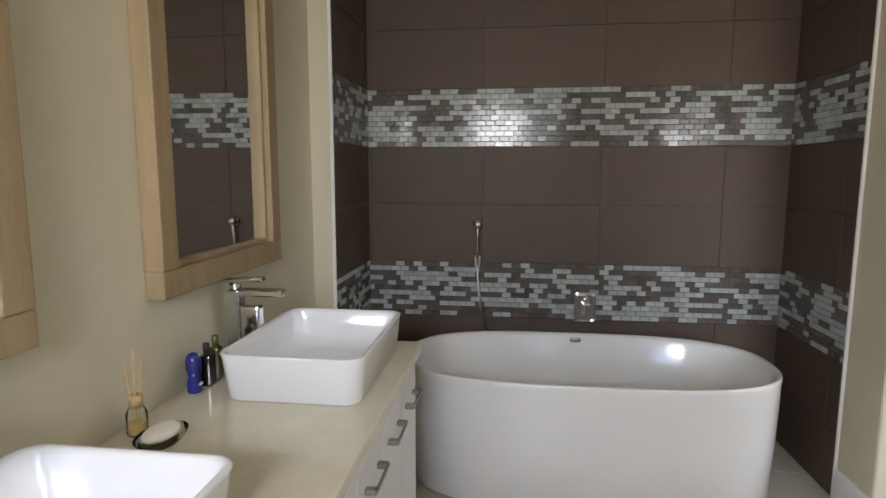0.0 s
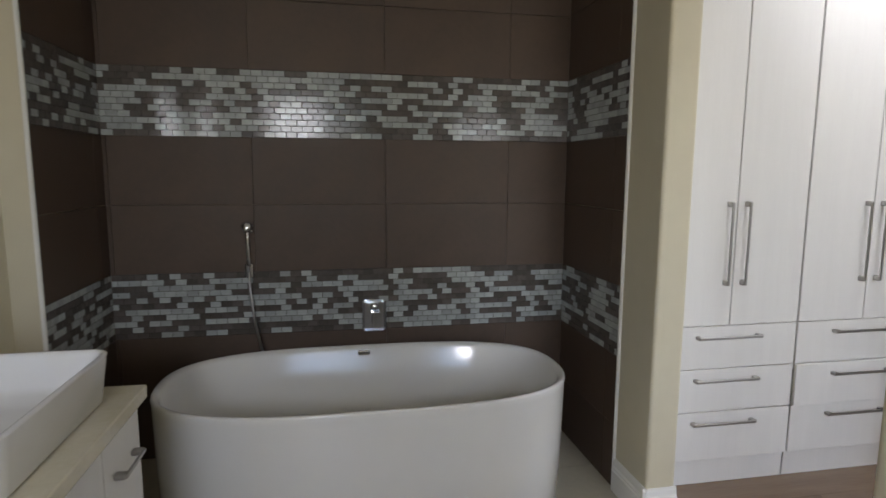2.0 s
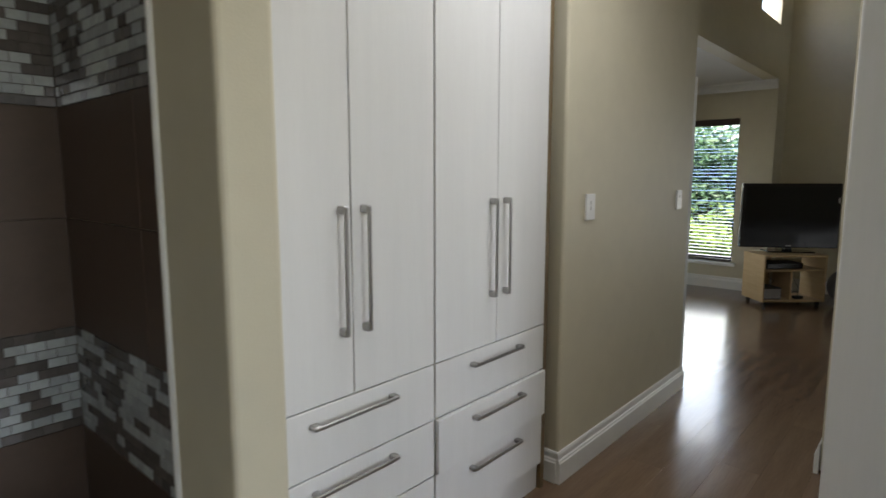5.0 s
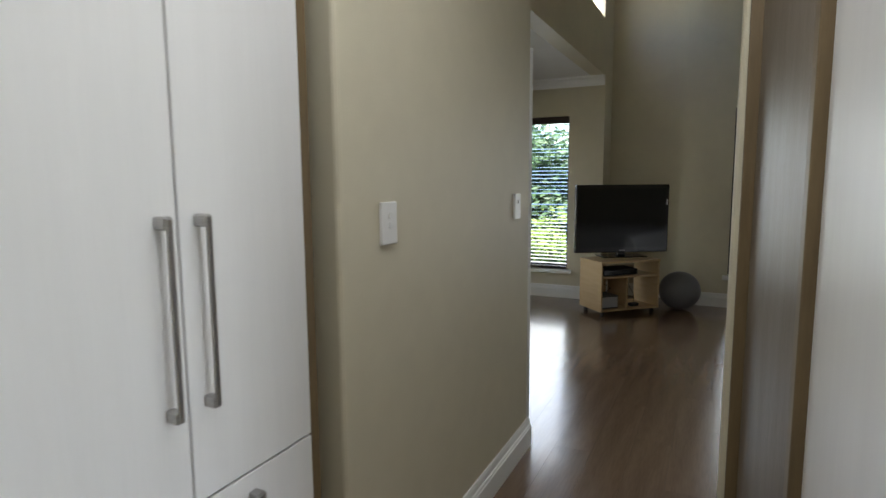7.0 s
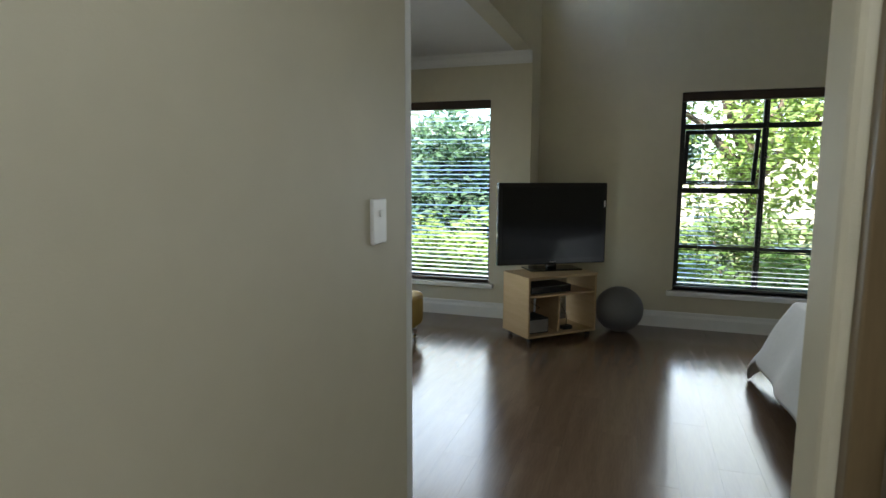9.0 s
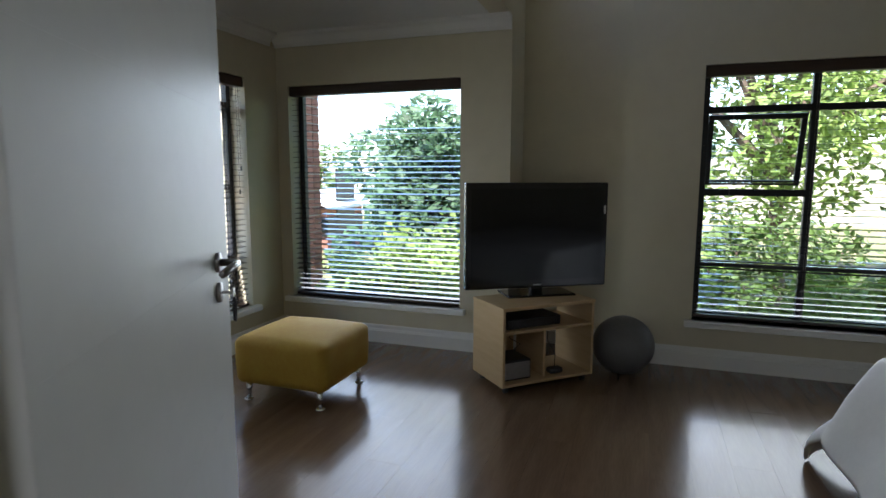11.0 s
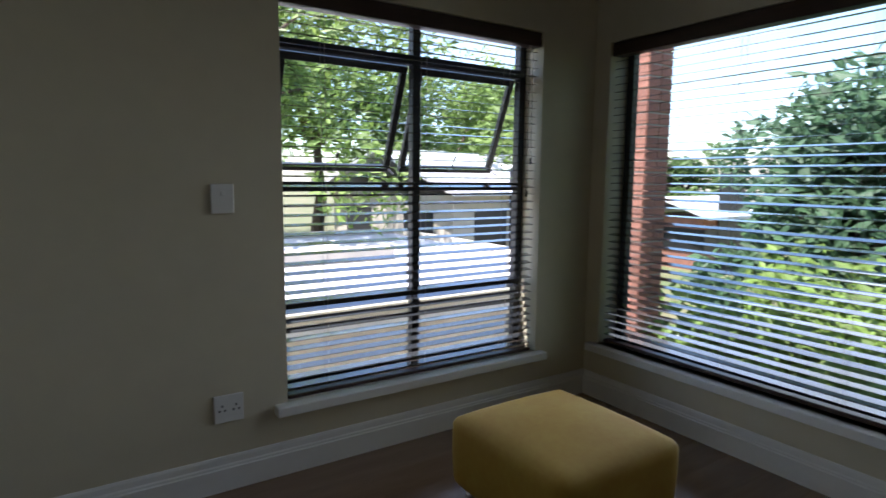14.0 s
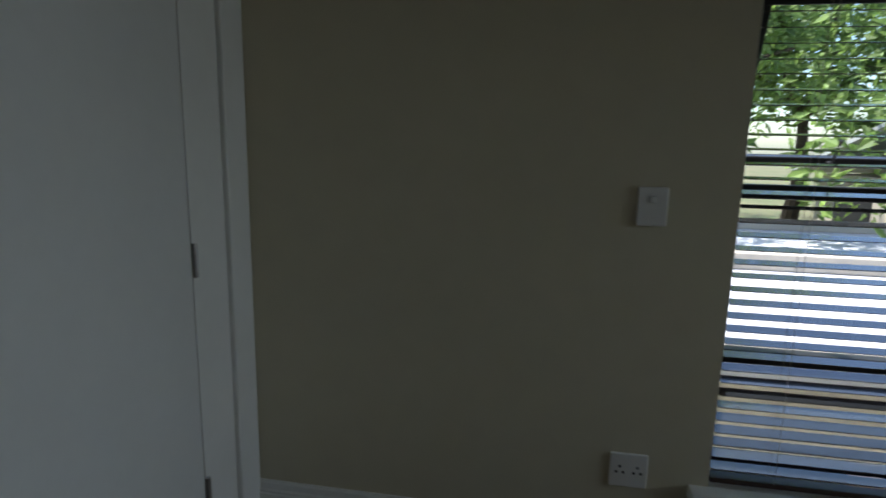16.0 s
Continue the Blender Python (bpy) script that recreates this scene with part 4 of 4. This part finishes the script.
def leaf_cloud(centres, count, size, rnd):
    """Many small bent leaf clumps spread through uneven balls."""
    verts, faces = [], []
    for _ in range(count):
        c, r = rnd.choice(centres)
        d = Vector((rnd.gauss(0, 1), rnd.gauss(0, 1), rnd.gauss(0, 1))).normalized() * r * rnd.uniform(0.55, 1.0)
        p = c + d
        u = Vector((rnd.gauss(0, 1), rnd.gauss(0, 1), rnd.gauss(0, 0.6))).normalized()
        w = u.orthogonal().normalized()
        n = u.cross(w)
        s = size * rnd.uniform(0.5, 1.2)
        k = len(verts)
        verts += [p - u * s, p + w * s * .45 + n * s * .12, p + u * s, p - w * s * .45 + n * s * .12]
        faces += [(k, k + 1, k + 2), (k, k + 2, k + 3)]
    me = bpy.data.meshes.new("leaves")
    me.from_pydata([tuple(v) for v in verts], [], faces)
    bm = bmesh.new()
    bm.from_mesh(me)
    bpy.data.meshes.remove(me)
    return bm


def shrub(x, y, w, d, h, leaf, label, count=1400, size=0.08, seed=2):
    rnd = random.Random(seed)
    t = thing("shrub", pose(x, y, -0.5), label, "shrub", "garden shrubs")
    cs = [(Vector((rnd.uniform(-w, w) / 2, rnd.uniform(-d, d) / 2, h * rnd.uniform(0.25, 0.8))), h * rnd.uniform(0.18, 0.32)) for _ in range(16)]
    st = bmesh.new()
    for i in range(5):
        e, _ = cs[i]
        add_tube(st, [(e.x * 0.4, e.y * 0.4, 0), tuple(e)], 0.015, 5)
    part("stems", st, M_BARK, t)
    part("leaves", leaf_cloud(cs, count, size, rnd), leaf, t)
    return t


tree(13.3, 1.4, 0.5, 1.4, 1.95, M_LEAF3, "large dense blue-green tree behind the bay window", 15000, 0.10, 11)
tree(20.0, 8.3, 1.0, 1.0, 1.5, M_LEAF, "mature green garden tree in the distance", 4000, 0.11, 12)
tree(8.2, 9.0, 2.2, 3.0, 4.2, M_LEAF2, "light green feathery tree beyond the yard", 9500, 0.11, 14)
tree(12.2, 13.5, 2.6, 3.0, 4.0, M_LEAF2, "light green feathery tree beyond the yard", 11000, 0.14, 15)
tree(4.6, 12.5, 2.5, 3.2, 4.5, M_LEAF, "mature green tree beyond the yard", 10000, 0.14, 16)
tree(14.5, -3.2, 1.8, 2.2, 3.8, M_LEAF2, "green garden tree outside the bedroom", 8500, 0.09, 17)
tree(16.5, -6.4, 1.8, 2.4, 4.0, M_LEAF, "green garden tree outside the bedroom", 8000, 0.11, 18)
tree(19.0, -9.5, 2.0, 2.6, 4.0, M_LEAF, "green garden tree outside the bedroom", 8000, 0.14, 19)
tree(17.8, -1.0, 1.4, 1.6, 2.4, M_LEAF3, "green garden tree outside the bedroom", 8000, 0.12, 20)
tree(15.6, 12.4, 1.4, 2.5, 3.3, M_LEAF2, "bright green feathery tree beyond the roofs", 12000, 0.12, 21)
tree(19.5, 15.0, 1.8, 3.0, 3.4, M_LEAF, "mature green tree beyond the roofs", 9000, 0.15, 22)
for i, (x, y, w, d, h, lf) in enumerate(((10.9, 0.65, 1.2, 1.1, 1.35, M_LEAF2), (10.8, 1.65, 0.9, 0.8, 0.95, M_LEAF2), (11.2, -2.0, 1.0, 1.6, 1.05, M_LEAF2), (11.2, -3.6, 1.0, 1.7, 1.05, M_LEAF2),
                                         (11.3, -5.2, 1.0, 1.7, 1.05, M_LEAF), (12.6, -2.8, 1.0, 1.6, 1.5, M_LEAF))):
    shrub(x, y, w, d, h, lf, "clipped leafy green garden shrub", 2600, 0.07, 30 + i)


def brick_pillar(x, y, w, d, h):
    p = thing("brick_pillar", pose(x, y, -0.5), "red brick pillar outside the bay window", "pillar")
    part("core", box(-w / 2 + 0.006, -d / 2 + 0.006, 0, w / 2 - 0.006, d / 2 - 0.006, h), M_MORTAR, p)
    me = None
    for r in range(int(h / 0.085)):
        for sx, sy, nx in ((0, -1, 1), (-1, 0, 0), (0, 1, 1), (1, 0, 0)):
            span = w if nx else d
            for k in range(2):
                off = (k - 0.5) * span / 2
                bx, by = (off, sy * (d / 2 - 0.01)) if nx else (sx * (w / 2 - 0.01), off)
                L = span / 2 - 0.010
                if me is None or me.get((nx, L)) is None:
                    me = me or {}
                    bb = box(-L / 2, -0.012, -0.036, L / 2, 0.012, 0.036, 0.003, 1)
                    o = part("brick", bb, M_BRICK, p)
                    me[(nx, L)] = o.data
                else:
                    o = new("brick", me[(nx, L)])
                    o.parent = p
                o.matrix_basis = pose(bx, by, 0.045 + r * 0.085, 0, 0, 0 if nx else 90)


brick_pillar(10.41, 1.99, 0.27, 0.27, 3.4)


def outbuilding(x, y, w, d, h, wall_m, label, turn=0):
    b = thing("outbuilding", pose(x, y, -0.5, 0, 0, turn), label, "building", "buildings beyond the yard")
    part("wall", box(-w / 2, -d / 2, 0, w / 2, d / 2, h), wall_m, b)
    rf = part("roof", extrude_profile([(-d / 2 - 0.3, h), (0, h + d * 0.22), (d / 2 + 0.3, h), (d / 2 + 0.3, h + 0.06), (0, h + d * 0.22 + 0.07), (-d / 2 - 0.3, h + 0.06)], -w / 2 - 0.3, w / 2 + 0.3), M_ROOF, b)
    for k in (-0.25, 0.25):
        wd = part("window", box(k * w - 0.45, -d / 2 - 0.02, h * 0.35, k * w + 0.45, -d / 2 + 0.01, h * 0.8), M_ALU, b)
        part("window", box(-w / 2 - 0.02, k * d - 0.4, h * 0.35, -w / 2 + 0.01, k * d + 0.4, h * 0.8), M_ALU, b)
    part("door", box(-0.45, -d / 2 - 0.03, 0, 0.45, -d / 2 + 0.01, 2.0), M_ALU, b)
    return b


outbuilding(14.0, 9.6, 4.0, 3.6, 1.5, M_PLASTER, "low pale garden building with a grey roof", 12)
outbuilding(18.2, 6.6, 1.8, 1.6, 1.05, M_BRICK, "small red brick garden building", 0)
outbuilding(7.2, 10.8, 2.2, 2.4, 1.75, M_BRICK, "red brick building beyond the yard", 0)
structure("pavement_yard", box(5.0, 1.82, -0.498, 12.0, 7.6, -0.46), M_PAVE, "pale concrete yard outside the north window", "paving")
structure("pavement_path", box(10.0, 1.9, -0.495, 17.5, 3.1, -0.455), M_PAVE, "pale paved garden path", "paving")


def flat_roof(x0, y0, x1, y1, z):
    """A low neighbouring building under a flat concrete roof with parapets and a step in it."""
    b = thing("flat_roof", pose(0, 0, -0.46), "pale flat concrete roof with low parapets below the window", "roof")
    part("wall", box(x0 + 0.1, y0 + 0.1, 0, x1 - 0.1, y1 - 0.1, z), M_PLASTER, b)
    part("slab", box(x0, y0, z, x1, y1, z + 0.09, 0.01), M_ROOF, b, "pale grey roof slab")
    for a0, b0, a1, b1 in ((x0, y0 + 0.12, x0 + 0.12, y1 - 0.12), (x1 - 0.12, y0 + 0.12, x1, y1 - 0.12), (x0, y1 - 0.12, x1, y1), (x0, y0, x1, y0 + 0.12)):
        part("parapet", box(a0, b0, z + 0.09, a1, b1, z + 0.17, 0.01), M_PLASTER, b, "pale plastered parapet")
    part("step", box(x0 + 1.2, y0 + 2.4, z + 0.09, x1 - 1.6, y0 + 2.62, z + 0.24, 0.01), M_PLASTER, b)
    return b


flat_roof(5.6, 2.7, 11.6, 8.0, 0.72)
structure("backdrop_wall", box(30, -40, -0.5, 30.3, 40, 2.2), M_PLASTER, "pale boundary wall in the distance", "wall")

# ---- floors, tiles and mosaic: pieces last ----
fl = structure("floor", box(2.32, -5.2, -0.14, 10.0, 1.70, -0.004), M_FLOORGAP, "brown wood-look plank floor", "floor")
PW, PL = 0.185, 1.22
plank_mesh = box(0.0003, 0.0003, -0.006, PL - 0.0003, PW - 0.0003, 0.0)
first = part("plank", plank_mesh, M_FLOOR, fl)
placed = False
extra = bmesh.new()
for r in range(int(6.85 / PW)):
    y = -5.15 + r * PW
    off = (r * 0.397) % 1.0
    for k in range(-1, 7):
        x = 2.32 + (k + off) * PL
        if x < 2.33 or x + PL > 9.98:
            add_box(extra, max(x, 2.32) + 0.0012, y + 0.0012, -0.006, min(x + PL, 9.99) - 0.0012, y + PW - 0.0012, 0.0) if min(x + PL, 9.99) - max(x, 2.32) > 0.02 else None
            continue
        if not placed:
            o, placed = first, True
        else:
            o = new("plank", first.data)
            o.parent = fl
        o.matrix_basis = pose(x, y, 0)
part("cut_planks", extra, M_FLOOR, fl)
fb = structure("floor_bathroom", box(-0.3, -5.2, -0.14, 2.319, 0.01, -0.004), M_GROUT, "cream tiled bathroom floor", "floor")
ft = None
for i in range(5):
    for j in range(11):
        if ft is None:
            ft = part("tile", box(0.002, 0.002, -0.006, 0.491, 0.458, 0.0, 0.001, 1), M_BTILE, fb)
            o = ft
        else:
            o = new("tile", ft.data)
            o.parent = fb
        o.matrix_basis = pose(-0.15 + i * 0.494, -5.05 + j * 0.46, 0)

TW = 0.655
ROWS = [(0.0, 0.303), (0.303, 0.630), (0.952, 1.290), (1.290, 1.618), (1.940, 2.267), (2.267, TOP)]
BANDS = [(0.630, 0.952), (1.618, 1.940)]
tile_cache = {}


def tile(parent, a0, a1, z0, z1, m):
    """One wall tile in a wall's own axes: x along, -y out, z up."""
    g = 0.0013
    key = (round(a1 - a0, 3), round(z1 - z0, 3))
    if key not in tile_cache:
        o = part("tile", box(g, -0.008, g, a1 - a0 - g, 0.0, z1 - z0 - g, 0.001, 1), M_TILE, parent)
        tile_cache[key] = o.data
    else:
        o = new("tile", tile_cache[key])
        o.parent = parent
    o.matrix_basis = m @ pose(a0, 0, z0)


def tiled(parent, m, length, start):
    for r, (z0, z1) in enumerate(ROWS):
        a = start
        while a < length:
            b0, b1 = max(a, 0), min(a + TW, length)
            if b1 - b0 > 0.004:
                tile(parent, b0, b1, z0, z1, m)
            a += TW


M_BACK = pose(0, 0.008, 0)
M_LEFT = pose(-0.008, AY, 0, 0, 0, 90)
M_RIGHT = pose(AX + 0.008, 0, 0, 0, 0, -90)
tiled(wall_back, M_BACK, AX, 0.018 - TW)
tiled(wall_l, M_LEFT, -AY, -0.10)
tiled(pier, M_RIGHT, -AY, -0.10)

CH_H, CH_W = 0.0297, 0.0525
rnd = random.Random(5)
chip_l = chip_d = None
n_single = 0


def chip_box(bm_verts, bm_faces, m, x0, x1, z0, z1, out):
    k = len(bm_verts)
    e = 0.0012
    for y, ins in ((0.0, 0.0), (-out + e, 0.0), (-out, e)):
        for x, z in ((x0 + ins, z0 + ins), (x1 - ins, z0 + ins), (x1 - ins, z1 - ins), (x0 + ins, z1 - ins)):
            bm_verts.append(tuple(m @ Vector((x, y, z))))
    for r in range(2):
        for q in range(4):
            a, b = k + r * 4 + q, k + r * 4 + (q + 1) % 4
            bm_faces.append((a, b, b + 4, a + 4))
    bm_faces.append((k + 8, k + 9, k + 10, k + 11))


def mosaic(parent, m, length, z0, z1, singles):
    """A band of staggered glass chips, pale ones in short runs among dark ones."""
    global n_single
    rows = int(round((z1 - z0) / CH_H))
    h = (z1 - z0) / rows
    vs = {"l": ([], []), "d": ([], [])}
    for r in range(rows):
        off = -CH_W * (0.5 if r % 2 else 0.0)
        pale = rnd.random() < 0.45
        x = off
        while x < length:
            pale = (rnd.random() < 0.62) if pale else (rnd.random() < 0.36)
            a, b = max(x + 0.0011, 0.0), min(x + CH_W - 0.0011, length)
            if b - a > 0.006:
                zz0, zz1 = z0 + r * h + 0.0011, z0 + (r + 1) * h - 0.0011
                if singles and n_single < 290 and b - a > CH_W - 0.003:
                    key = "pale" if pale else "dark"
                    if key not in tile_cache:
                        v, f = [], []
                        chip_box(v, f, Matrix.Identity(4), 0, b - a, 0, zz1 - zz0, 0.0085)
                        me = bpy.data.meshes.new("chip")
                        me.from_pydata(v, [], f)
                        me.materials.append(M_CHIP_L if pale else M_CHIP_D)
                        tile_cache[key] = me
                    o = new("mosaic_chip", tile_cache[key])
                    o.parent = parent
                    o.matrix_basis = m @ pose(a, 0, zz0, rnd.uniform(-.5, .5), 0, rnd.uniform(-.5, .5))
                    n_single += 1
                else:
                    chip_box(*vs["l" if pale else "d"], m, a, b, zz0, zz1, 0.0085 + rnd.uniform(-.0004, .0004))
            x += CH_W
    for key, mt, lb in (("l", M_CHIP_LI, "pale glass mosaic chips"), ("d", M_CHIP_DI, "dark glass mosaic chips")):
        me = bpy.data.meshes.new("mosaic_chips")
        me.from_pydata(vs[key][0], [], vs[key][1])
        me.materials.append(mt)
        o = new("mosaic_chips", me)
        o.parent = parent
        tagged(o, lb, kind="stuff")


for i, (z0, z1) in enumerate(BANDS):
    for par, m, ln in ((wall_back, M_BACK, AX), (wall_l, M_LEFT, -AY), (pier, M_RIGHT, -AY)):
        part("mosaic_bed", box(0.0, -0.0055, z0, ln, 0.0, z1), M_MGROUT, par).matrix_basis = m
        mosaic(par, m, ln, z0, z1, par is wall_back and i == 0)
